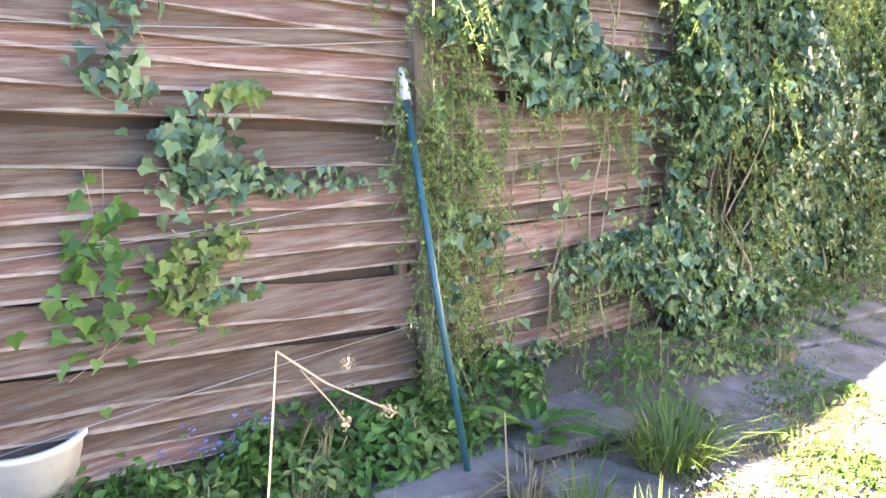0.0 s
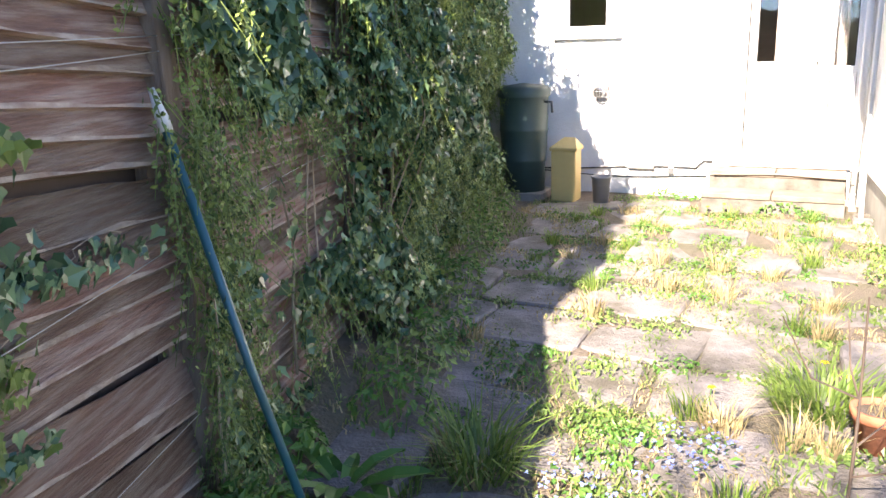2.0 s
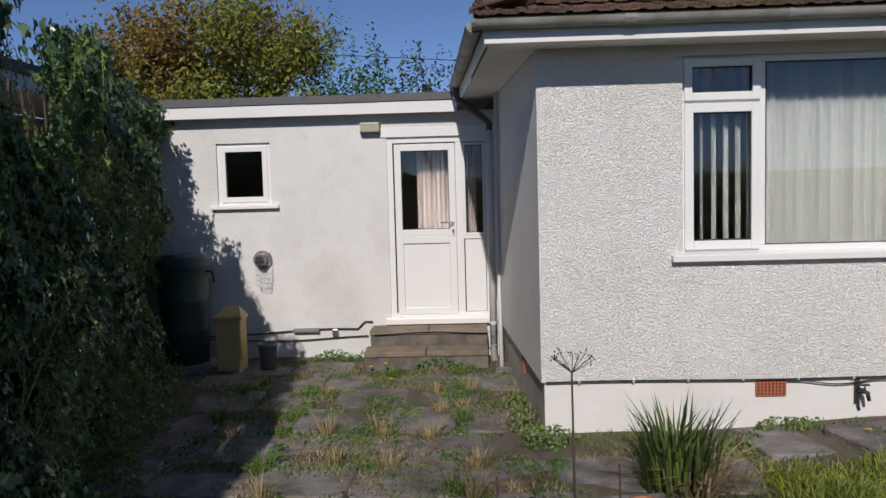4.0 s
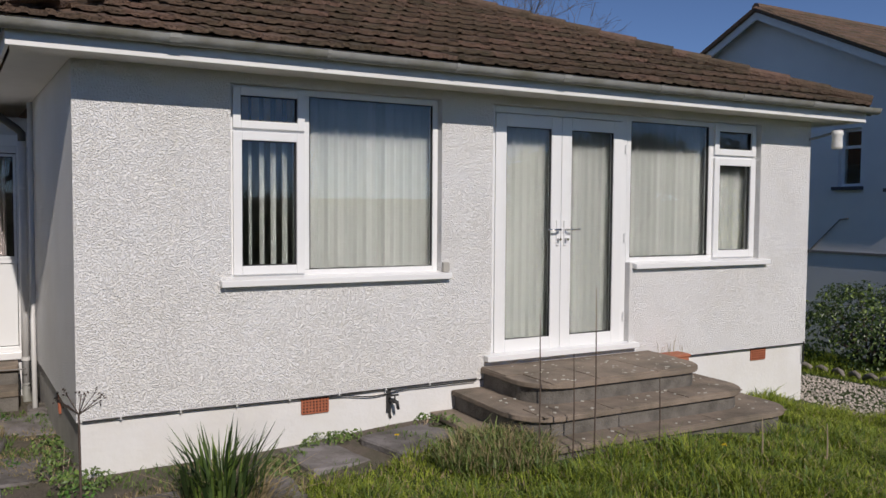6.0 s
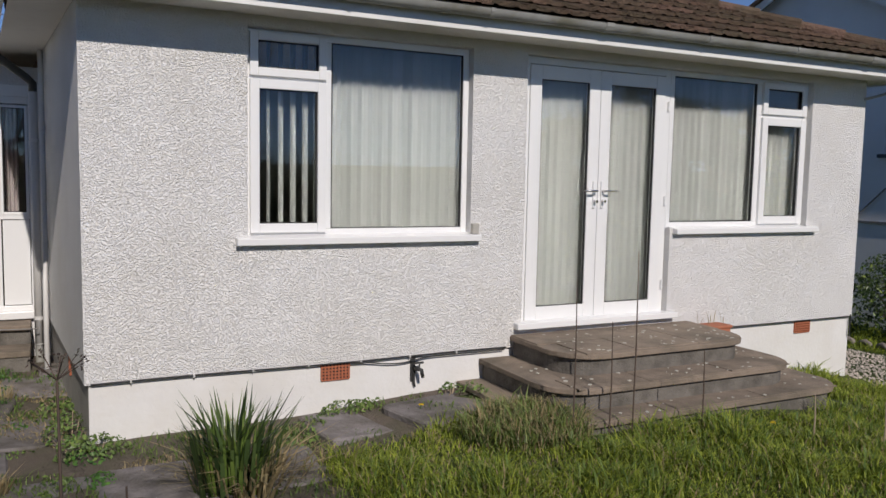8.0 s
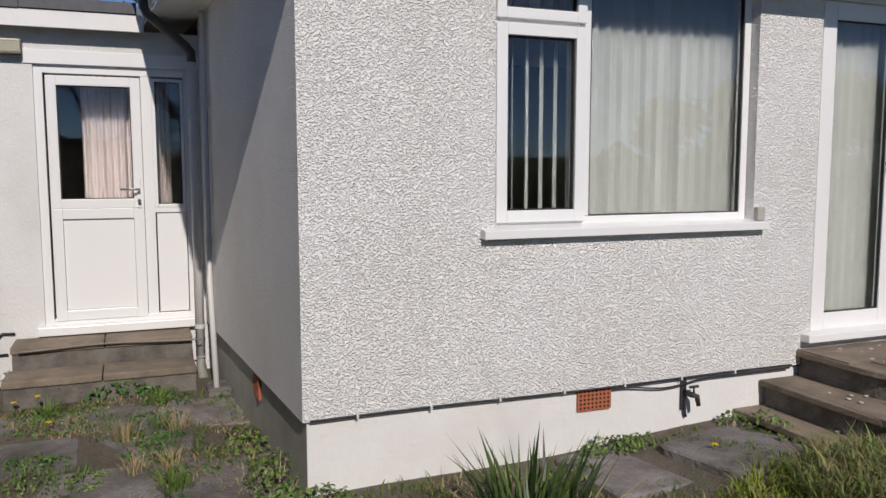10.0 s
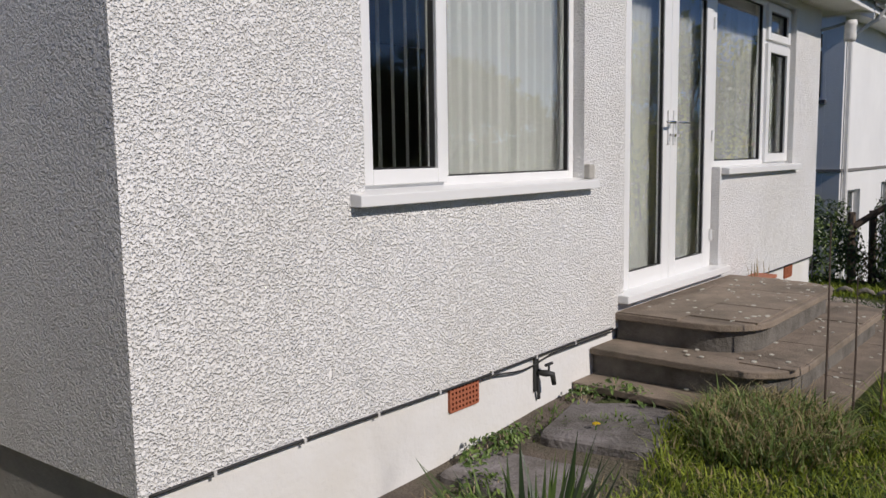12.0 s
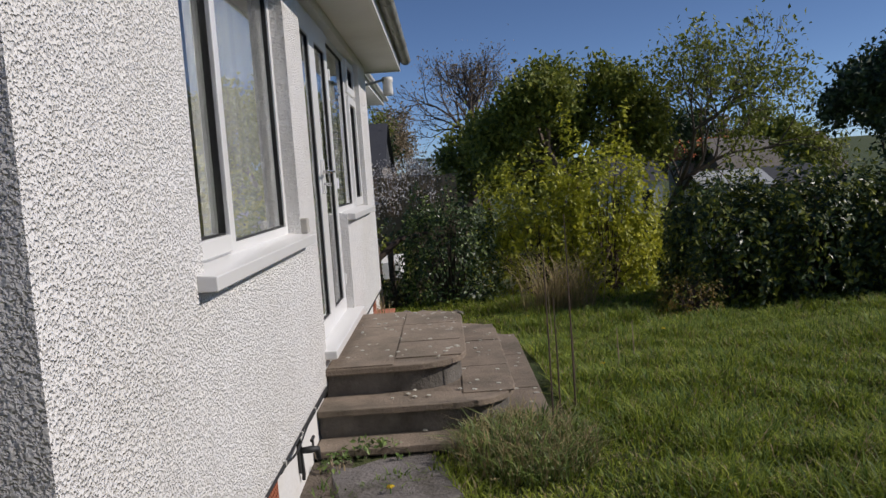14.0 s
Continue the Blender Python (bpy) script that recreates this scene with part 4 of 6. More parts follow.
# small-leaved sprays
st, cen, nr, sz = Build(), [], [], []
for q_ in range(2300):
    a = rng.uniform(-0.12, 6.8) if q_ > 330 else rng.uniform(-0.10, 0.30)
    h = rng.uniform(0.3, 2.6)
    if bare_patch(np.array(a), np.array(h)) and rng.uniform() > 0.12 and a > 0.2:
        continue
    if (a < -0.02 and h < 1.0) or (a < 1.6 and h > 1.5 and rng.uniform() < 0.75):
        continue
    o = float(thickness(np.array(a), np.array(h))) * rng.uniform(0.7, 1.15) + 0.02
    p = fence_at(a, o, h)
    d = Vector((rng.normal() * 0.25, rng.normal() * 0.25, -1)) + FN * rng.uniform(-0.1, 0.55) + FU * rng.normal() * 0.5
    d.normalize()
    L = rng.uniform(0.15, 0.42)
    pts = [p + d * (L * k / 3) + Vector((0, 0, -0.10 * L * (k / 3) ** 2)) for k in range(4)]
    st.tube(pts, [0.0022, 0.002, 0.0015, 0.001], 3, caps=False)
    for k in range(int(L * 95)):
        f = rng.uniform(0, 1)
        cen.append(tuple(p + d * (L * f) + Vector(rng.normal(size=3) * 0.013)))
        nr.append(tuple(np.array(FN) + rng.normal(size=3) * 0.7))
        sz.append(rng.uniform(0.015, 0.030))
part("sprays", leaf_mesh("sprays", M_SMALLLEAF, cen, nr, sz), M_SMALLLEAF, ivy, "hanging sprays of tiny leaves")
tagged(part("spray_stems", st, M_SMALLLEAF, ivy), kind="stuff")
vb = Build()
for _ in range(40):
    a, h = rng.uniform(0.0, 5.5), rng.uniform(0.05, 0.3)
    pts, o = [], 0.06
    H = rng.uniform(0.5, 2.3)
    for k in range(8):
        pts.append(fence_at(a, float(thickness(np.array(a), np.array(h))) * rng.uniform(0.4, 1.0) + 0.03, h))
        a += rng.normal() * 0.05
        h += H / 7
    vb.tube(pts, np.linspace(0.007, 0.0025, 8) * rng.uniform(0.6, 1.3), 5)
tagged(part("vine_stems", vb, M_TWIG, ivy), "bare woody climbing stems", kind="stuff")
back = Build()
for k in range(24):
    a = 1.7 + k * 0.22
    back.tube([fence_at(a + rng.normal() * 0.05, 0.05 + 0.05 * rng.uniform(), h) for h in np.linspace(0.05, 2.4, 7)], 0.012, 5)
tagged(part("old_stems", back, M_DARKTWIG, ivy), "thick dark ivy stems against the boards", kind="stuff")


def ivy_patch(s0, z0, ws, wz, n, mat, size, label, extra_stem=True, bend=0.4):
    n, size = int(n * 1.7), (size[0] * 0.55, size[1] * 0.62)
    t = thing("ivy_runner", label, "ivy", "ivy runners on the boards")
    s = rng.normal(s0, ws, n)
    z = rng.normal(z0, wz, n) - bend * np.abs(s - s0) * 0.3
    P = fence_cloud(s, z, rng.uniform(0.03, 0.10, n))
    part("leaves", leaf_mesh("leaves", mat, P, np.tile(np.array(FN), (n, 1)) + rng.normal(size=(n, 3)) * 0.4, rng.uniform(*size, n), "ivy", 0.4), mat, t)
    b = Build()
    for _ in range(2):
        a, h = rng.normal(s0, ws * 0.5), z0 - wz * 2
        b.tube([fence_at(a + rng.normal() * 0.05, 0.03 + 0.02 * rng.uniform(), h + k * wz * 0.8) for k in range(6)], 0.0016, 4)
    tagged(part("stems", b, M_TWIG, t), kind="stuff")


ivy_patch(-0.90, 1.22, 0.065, 0.085, 66, M_IVY, (0.06, 0.11), "dark ivy runner across the boards")
ivy_patch(-0.80, 1.11, 0.10, 0.03, 50, M_IVY, (0.06, 0.10), "ivy runner poking through the gap in the boards")
ivy_patch(-0.48, 1.09, 0.15, 0.02, 34, M_IVY, (0.05, 0.09), "ivy runner trailing along the gap")
ivy_patch(-0.94, 0.83, 0.075, 0.075, 70, M_IVYYOUNG, (0.05, 0.10), "young ivy patch on the lower boards")
ivy_patch(-0.79, 0.93, 0.05, 0.03, 24, M_IVYYOUNG, (0.05, 0.08), "short ivy sprig on a board edge")
ivy_patch(-0.82, 0.75, 0.07, 0.012, 20, M_IVY, (0.05, 0.08), "short ivy runner on a board edge")
ivy_patch(-1.13, 1.43, 0.05, 0.04, 16, M_IVY, (0.07, 0.11), "ivy strand hanging down the boards")
ivy_patch(-1.12, 1.64, 0.06, 0.09, 30, M_IVY, (0.06, 0.10), "ivy strand hanging from the fence top")
ivy_patch(-0.76, 1.38, 0.05, 0.015, 14, M_IVYYOUNG, (0.07, 0.11), "small ivy sprig on a board")
ivy_patch(-1.22, 0.88, 0.07, 0.15, 44, M_NETTLE, (0.07, 0.12), "bright green bramble shoot against the fence")


def tuft(name, x, y, n, h, spread, mat, label, lean=0.7, width=0.005, cat="grass tuft", group="grass tufts"):
    a = rng.uniform(0, 2 * math.pi, n)
    r = spread * np.sqrt(rng.uniform(0, 1, n)) * 0.4
    X, Y = x + r * np.cos(a), y + r * np.sin(a)
    roots = np.stack([X, Y, ground_z(X, Y) - 0.005], 1)
    way = np.stack([np.cos(a + rng.normal(size=n) * 0.5), np.sin(a + rng.normal(size=n) * 0.5), np.zeros(n)], 1)
    return put(name, blade_mesh(name, mat, roots, h * rng.uniform(0.45, 1.1, n), lean, width, way), mat, label=label, category=cat, group=group)


def leafy_clump(name, x, y, rx, ry, h, n, mat, size, label, stems=12, cat="weed", group="weeds", shape="leaf", z=None, clumped=True):
    t = thing(name, label, cat, group)
    a = rng.uniform(0, 2 * math.pi, n)
    r = np.sqrt(rng.uniform(0, 1, n))
    X, Y = x + rx * r * np.cos(a), y + ry * r * np.sin(a)
    dome = np.sqrt(np.maximum(0.05, 1 - r * r)) * (0.8 + 0.3 * np.sin(X * 17) * np.cos(Y * 13))
    g0 = ground_z(X, Y) if z is None else np.full(n, z)
    Z = g0 + h * dome * rng.uniform(0.3, 1.0, n) ** 0.7
    nr = np.stack([np.cos(a) * r, np.sin(a) * r - 0.2, np.full(n, 0.8)], 1) + rng.normal(size=(n, 3)) * 0.45
    part("leaves", leaf_mesh("leaves", mat, np.stack([X, Y, Z], 1), nr, rng.uniform(*size, n), shape), mat, t)
    b = Build()
    for i in range(stems):
        k = int(rng.integers(n))
        zb = float(ground_z(X[k] * 0.7 + x * 0.3, Y[k] * 0.7 + y * 0.3)) - 0.01 if z is None else z - 0.02
        b.tube([(X[k] * 0.7 + x * 0.3, Y[k] * 0.7 + y * 0.3, zb), (X[k] * 0.85 + x * 0.15, Y[k] * 0.85 + y * 0.15, (zb + Z[k]) / 2), (X[k], Y[k], Z[k])], [0.004, 0.003, 0.002], 4)
    tagged(part("stems", b, M_TWIG if mat not in (M_NETTLE,) else M_NETTLE, t), kind="stuff")
    return t


# foot of the fence
for dx, dy, rr, hh, nn in ((-2.05, -4.15, 0.33, 0.26, 420), (-2.05, -3.85, 0.25, 0.2, 240), (-2.15, -4.6, 0.3, 0.24, 280), (-2.15, -5.0, 0.32, 0.34, 300), (-2.3, -3.45, 0.22, 0.25, 220), (-2.1, -5.45, 0.3, 0.3, 220)):
    leafy_clump("weed_clump", dx, dy, rr * 0.75, rr, hh, nn, M_NETTLE, (0.04, 0.075), "lush green weeds at the foot of the fence", 20)
for k in range(16):
    q = fence_at(0.9 + k * 0.36, 0.42 + 0.1 * rng.uniform(), 0)
    leafy_clump("weed_clump", q.x, q.y, 0.2, 0.24, rng.uniform(0.18, 0.42), 190, (M_NETTLE, M_IVYYOUNG, M_SMALLLEAF)[k % 3], (0.025, 0.06), "green weeds under the ivy", 10)
for k in range(13):
    q = fence_at(-1.75 + k * 0.14, 0.14 + 0.16 * rng.uniform(), 0)
    leafy_clump("weed_clump", q.x, q.y, 0.15, 0.17, rng.uniform(0.2, 0.36), 230, (M_NETTLE, M_NETTLE, M_IVYYOUNG)[k % 3], (0.03, 0.06), "leafy green weeds against the fence boards", 14)
dock = thing("dock_plant", "broad-leaved dock growing from the paving", "weed")
b = Build()
for k in range(11):
    a = k * 2.4
    L, w_ = rng.uniform(0.2, 0.36), rng.uniform(0.03, 0.05)
    up = rng.uniform(0.5, 1.2)
    d = Vector((math.cos(a), math.sin(a), 0))
    sd = Vector((-d.y, d.x, 0))
    o = Vector((-2.02, -3.46, 0.0))
    ctr = [o + d * (L * f * math.cos(up * (1 - 0.5 * f))) + Vector((0, 0, L * f * math.sin(up * (1 - 0.6 * f)))) for f in (0, 0.3, 0.6, 0.85, 1)]
    for i, (ca, cb_) in enumerate(zip(ctr, ctr[1:])):
        wa, wb = (w_ * v for v in ((0.15, 0.8), (0.8, 1.0), (1.0, 0.7), (0.7, 0.05))[i])
        lift = Vector((0, 0, 0.012))
        b.poly(ca, cb_, cb_ + sd * wb + lift, ca + sd * wa + lift)
        b.poly(ca, ca - sd * wa + lift, cb_ - sd * wb + lift, cb_)
part("leaves", b, M_NETTLE, dock, smooth=True)
tuft("grass_tuft", -1.68, -3.05, 260, 0.22, 0.36, M_TUFT, "bright green grass tuft in the paving", 1.0)
tuft("grass_tuft", -0.48, -2.05, 380, 0.20, 0.5, M_TUFT, "large bright grass tuft with dandelions", 1.0)
for x, y, n_, h_ in ((-1.5, -3.6, 60, 0.22), (-1.25, -3.5, 70, 0.2), (-2.0, -4.35, 50, 0.25), (-1.8, -4.5, 40, 0.22), (-0.9, -3.3, 50, 0.2), (-1.0, -2.3, 90, 0.14), (-0.75, -3.0, 80, 0.12)):
    tuft("grass_tuft", x, y, n_, h_, 0.2, M_STRAW if n_ < 60 else M_TUFT, "thin yellowing grass tuft in a joint", 0.5, 0.0035)

# pole leaning on the fence
pole = thing("garden_pole", "blue-green coated pole with a white tip leaning on the fence", "pole")
pa, pb = Vector((-1.80, -3.865, -0.01)), Vector((-2.205, -3.925, 1.345))
part("shaft", Build().tube([pa, pa.lerp(pb, 0.5) + Vector((-0.012, 0, -0.004)), pb], 0.0135, 10), M_POLE, pole, smooth=True)
part("tip", Build().tube([pb, pb.lerp(pb + (pb - pa) * 0.05, 0.5), pb + (pb - pa) * 0.055, pb + (pb - pa) * 0.085], [0.018, 0.019, 0.013, 0.009], 10), M_WHITEPLASTIC, pole, "white plastic tip", smooth=True)

# bucket beside the weeds
bk = thing("bucket", "cracked white plastic bucket of soil on a dark base", "bucket", at=(-1.97, -5.26, 0.15))
part("body", Build().lathe([(0.0, 0.0), (0.11, 0.0), (0.145, 0.23), (0.155, 0.235), (0.155, 0.25), (0.14, 0.25), (0.105, 0.03)], 24), M_WHITEPLASTIC, bk, smooth=True)
part("soil", Build().lathe([(0.0, 0.19), (0.13, 0.19)], 20), M_EARTH, bk)
bk.scale = (1.2, 1.2, 1.1)
part("stand", Build().lathe([(0.0, -0.14), (0.17, -0.14), (0.16, -0.005), (0.0, -0.005)], 20), M_GREYPOT, bk, "dark plastic pot beneath")


def flowers(name, x, y, r, n, mat, label, h=0.12):
    t = thing(name, label, "flowers")
    a, q = rng.uniform(0, 2 * math.pi, n), np.sqrt(rng.uniform(0, 1, n)) * r
    X, Y = x + q * np.cos(a), y + q * np.sin(a)
    Z = ground_z(X, Y) + h * rng.uniform(0.6, 1.2, n)
    part("petals", leaf_mesh("petals", mat, np.stack([X, Y, Z], 1), np.tile((0, -0.3, 1.0), (n, 1)) + rng.normal(size=(n, 3)) * 0.3, rng.uniform(0.012, 0.022, n), "ivy"), mat, t)
    m = n // 2
    part("leaves", leaf_mesh("leaves", M_NETTLE, np.stack([X, Y, Z - 0.05 * rng.uniform(0.3, 1.5, n)], 1)[:m], np.tile((0, 0, 1.0), (m, 1)) + rng.normal(size=(m, 3)) * 0.5, rng.uniform(0.02, 0.05, m)), M_NETTLE, t)


flowers("forget_me_nots", -2.08, -4.72, 0.22, 120, M_BLUE, "small pale blue forget-me-nots among weeds", 0.2)
flowers("forget_me_nots", -1.22, -3.15, 0.22, 70, M_BLUE, "pale blue forget-me-nots in a paving joint", 0.1)
flowers("forget_me_nots", -0.95, -2.75, 0.2, 90, M_BLUE, "small patch of blue forget-me-nots", 0.1)

ds = thing("dead_stalk", "bleached dead seed stalk with dried heads", "dead stalk")
part("stem", Build().tube([(-0.70, -4.88, 0.0), (-0.69, -4.86, 0.55), (-0.651, -4.823, 1.032)], [0.0026, 0.0022, 0.0016], 6), M_TWIG, ds)
part("side_stem", Build().tube([(-0.651, -4.823, 1.032), (-0.625, -4.755, 0.978), (-0.607, -4.66, 0.923)], 0.0018, 6), M_TWIG, ds)
part("side_stem", Build().tube([(-0.64, -4.79, 1.0), (-0.64, -4.745, 0.94), (-0.645, -4.72, 0.90)], 0.0013, 6), M_TWIG, ds)
for hx in ((-0.607, -4.66, 0.923), (-0.645, -4.72, 0.898), (-0.62, -4.72, 1.01)):
    n_ = 40
    C = np.array(hx) + rng.normal(size=(n_, 3)) * 0.006
    part("seed_head", leaf_mesh("seed_head", M_DEADLEAF, C, rng.normal(size=(n_, 3)), rng.uniform(0.004, 0.011, n_)), M_DEADLEAF, ds)
for x, y, h in ((-1.55, -3.85, 0.35), (-1.5, -3.95, 0.22), (-1.9, -4.45, 0.4), (-2.0, -4.8, 0.35), (-2.1, -5.15, 0.5), (-2.05, -5.3, 0.45)):
    part_t = thing("dead_stalk", "thin pale dead weed stalk", "dead stalk", "dead stalks")
    part("stem", Build().tube([(x, y, 0), (x + rng.normal() * 0.04, y + rng.normal() * 0.04, h * 0.5), (x + rng.normal() * 0.08, y + rng.normal() * 0.08, h)], [0.005, 0.004, 0.003], 5), M_STRAW, part_t)

# bins by the wing
wb = thing("water_butt", "dark green plastic water butt half hidden by ivy", "water butt", at=(-3.43, 2.42, 0.05))
part("body", Build().lathe([(0.0, 0), (0.22, 0.0), (0.225, 0.3), (0.24, 0.32), (0.235, 0.34), (0.25, 0.62), (0.262, 0.64), (0.255, 0.66), (0.255, 0.98), (0.27, 1.0)], 28), M_BIN, wb, smooth=True)
part("lid", Build().lathe([(0.275, 0.98), (0.28, 1.05), (0.25, 1.09), (0.0, 1.12)], 28), M_BIN, wb, smooth=True)
part("overflow_pipe", Build().tube([(0.24, -0.05, 0.93), (0.32, -0.06, 0.93), (0.33, -0.06, 0.82)], 0.014, 8), M_DARKPIPE, wb, smooth=True)
put("brick_plinth", box((-3.65, 2.17, -0.05), (-3.41, 2.38, 0.048)).box((-3.40, 2.18, -0.05), (-3.16, 2.38, 0.046)).box((-3.64, 2.4, -0.05), (-3.17, 2.66, 0.047)), M_STONE, label="rough blocks under the water butt", category="blocks", bevel=0.01)
yb_ = thing("yellow_bin", "faded yellow plastic bin with a swing lid", "bin", at=(-2.93, 2.30, 0.0))
part("body", Build().prism([(-0.13, -0.11), (0.13, -0.11), (0.13, 0.11), (-0.13, 0.11)], -0.02, 0.52), M_YELLOWBIN, yb_, bevel=0.015)
part("rim", box((-0.145, -0.125, 0.50), (0.145, 0.125, 0.535)), M_YELLOWBIN, yb_, bevel=0.008)
part("lid", Build().poly((-0.14, -0.12, 0.536), (0.14, -0.12, 0.536), (0.09, 0.0, 0.63), (-0.02, 0.0, 0.63)).poly((-0.14, 0.12, 0.536), (-0.02, 0.0, 0.63), (0.09, 0, 0.63), (0.14, 0.12, 0.536)).poly((0.14, -0.12, 0.536), (0.14, 0.12, 0.536), (0.09, 0, 0.63)).poly((-0.14, -0.12, 0.536), (-0.02, 0, 0.63), (-0.14, 0.12, 0.536)), M_YELLOWBIN, yb_)
gp = thing("grey_tub", "small grey plastic tub by the wall", "tub", at=(-2.55, 2.25, -0.01))
part("body", Build().lathe([(0.0, 0.0), (0.075, 0.0), (0.095, 0.24), (0.105, 0.245), (0.105, 0.265), (0.09, 0.265), (0.072, 0.02)], 20), M_GREYPOT, gp, smooth=True)


def flower_pot(x, y, z, r, label, lie=False, plant=True):
    t = thing("flower_pot", label, "flower pot", "flower pots", at=(x, y, z))
    part("body", Build().lathe([(0.0, 0.0), (r * 0.68, 0.0), (r * 0.92, r * 1.35), (r * 1.05, r * 1.36), (r * 1.05, r * 1.75), (r * 0.92, r * 1.75), (r * 0.86, r * 1.3), (r * 0.6, 0.03)], 24), M_POT, t, smooth=True)
    part("soil", Build().lathe([(0, r * 1.5), (r * 0.9, r * 1.5)], 16), M_EARTH, t)
    if plant:
        n_ = 24
        roots = np.stack([rng.normal(0, r * 0.4, n_), rng.normal(0, r * 0.4, n_), np.full(n_, r * 1.5)], 1)
        part("withered_plant", blade_mesh("withered_plant", M_STRAW, roots, rng.uniform(0.05, 0.14, n_), 0.6, 0.003), M_STRAW, t)
    return t


flower_pot(-0.30, -2.35, -0.01, 0.10, "terracotta pot with withered soil plants", plant=True)
flower_pot(0.36, -1.62, -0.01, 0.085, "terracotta pot beside the iris clump", plant=False)
wt = thing("window_box", "red plastic trough planter on a step by the wall", "planter", at=(4.9, -0.20, 0.305))
part("body", Build().prism([(-0.17, -0.075), (0.17, -0.075), (0.17, 0.075), (-0.17, 0.075)], 0, 0.13), M_POT, wt, bevel=0.012)
part("rim", box((-0.18, -0.085, 0.115), (0.18, 0.085, 0.14)), M_POT, wt, bevel=0.006)
roots = np.stack([rng.uniform(-0.14, 0.14, 14), rng.uniform(-0.05, 0.05, 14), np.full(14, 0.13)], 1)
part("dead_shoots", blade_mesh("dead_shoots", M_STRAW, roots, rng.uniform(0.06, 0.2, 14), 0.3, 0.003), M_STRAW, wt)
bt = thing("wash_bowl", "old white enamel bowl with soil on a brown box", "bowl", at=(0.42, -2.32, 0.02))
part("box", box((-0.26, -0.05, -0.04), (0.26, 0.34, 0.17)), M_POT, bt, "faded red-brown plastic box", bevel=0.02)
part("bowl", Build().lathe([(0.0, 0.19), (0.10, 0.18), (0.17, 0.23), (0.22, 0.30), (0.25, 0.31), (0.25, 0.295), (0.21, 0.26), (0.14, 0.172), (0.0, 0.172)], 28), M_WHITEPLASTIC, bt, smooth=True)
part("soil", Build().lathe([(0, 0.205), (0.085, 0.198)], 16), M_EARTH, bt)
put("timber_offcut", box((-0.14, -2.36, 0.0), (-0.09, -1.86, 0.04)), M_POST, label="grey weathered timber offcut on the paving", category="timber", bevel=0.004)


def dandelion(x, y, h=0.1):
    t = thing("dandelion", "yellow dandelion flower among the weeds", "flower", "dandelions")
    z0 = float(ground_z(x, y))
    part("stem", Build().tube([(x, y, z0 - 0.01), (x + 0.01, y, z0 + h)], 0.003, 5), M_NETTLE, t)
    n_ = 26
    a = rng.uniform(0, 6.28, n_)
    C = np.stack([x + 0.01 + 0.012 * np.cos(a), y + 0.012 * np.sin(a), np.full(n_, z0 + h)], 1)
    part("flower_head", leaf_mesh("flower_head", M_YELLOW, C, np.stack([np.cos(a) * 0.5, np.sin(a) * 0.5, np.ones(n_)], 1), np.full(n_, 0.024)), M_YELLOW, t)


for x, y in ((-0.5, -1.75), (-0.4, -1.85), (0.0, -2.0), (-0.95, -2.1), (-1.35, 2.0), (-1.25, 1.5), (-1.5, 2.05), (3.9, -1.75), (6.6, -2.0), (5.5, -2.6), (7.4, -1.6), (2.05, -0.42)):
    dandelion(x, y, rng.uniform(0.06, 0.13))

# iris-like clump, fennel stalks, low shrubs in front of the house
ir = thing("iris_clump", "clump of strappy dark green leaves with dry straw at the base", "plant")


def straps(name, x, y, n, h, spread, mat, width, lean):
    a = rng.uniform(0, 2 * math.pi, n)
    X, Y = x + spread * 0.3 * np.cos(a) * rng.uniform(0, 1, n), y + spread * 0.3 * np.sin(a) * rng.uniform(0, 1, n)
    way = np.stack([np.cos(a), np.sin(a), np.zeros(n)], 1)
    return blade_mesh(name, mat, np.stack([X, Y, ground_z(X, Y) - 0.01], 1), h * rng.uniform(0.5, 1.1, n), lean, width, way)


part("strap_leaves", straps("strap_leaves", 0.66, -1.02, 95, 0.55, 0.75, M_HEDGE, 0.012, 0.38), M_HEDGE, ir)
part("green_leaves", straps("green_leaves", 0.68, -1.02, 90, 0.50, 0.75, M_TUFT, 0.011, 0.4), M_TUFT, ir)
part("dry_leaves", straps("dry_leaves", 0.76, -1.05, 260, 0.30, 0.95, M_STRAW, 0.007, 1.1), M_STRAW, ir)


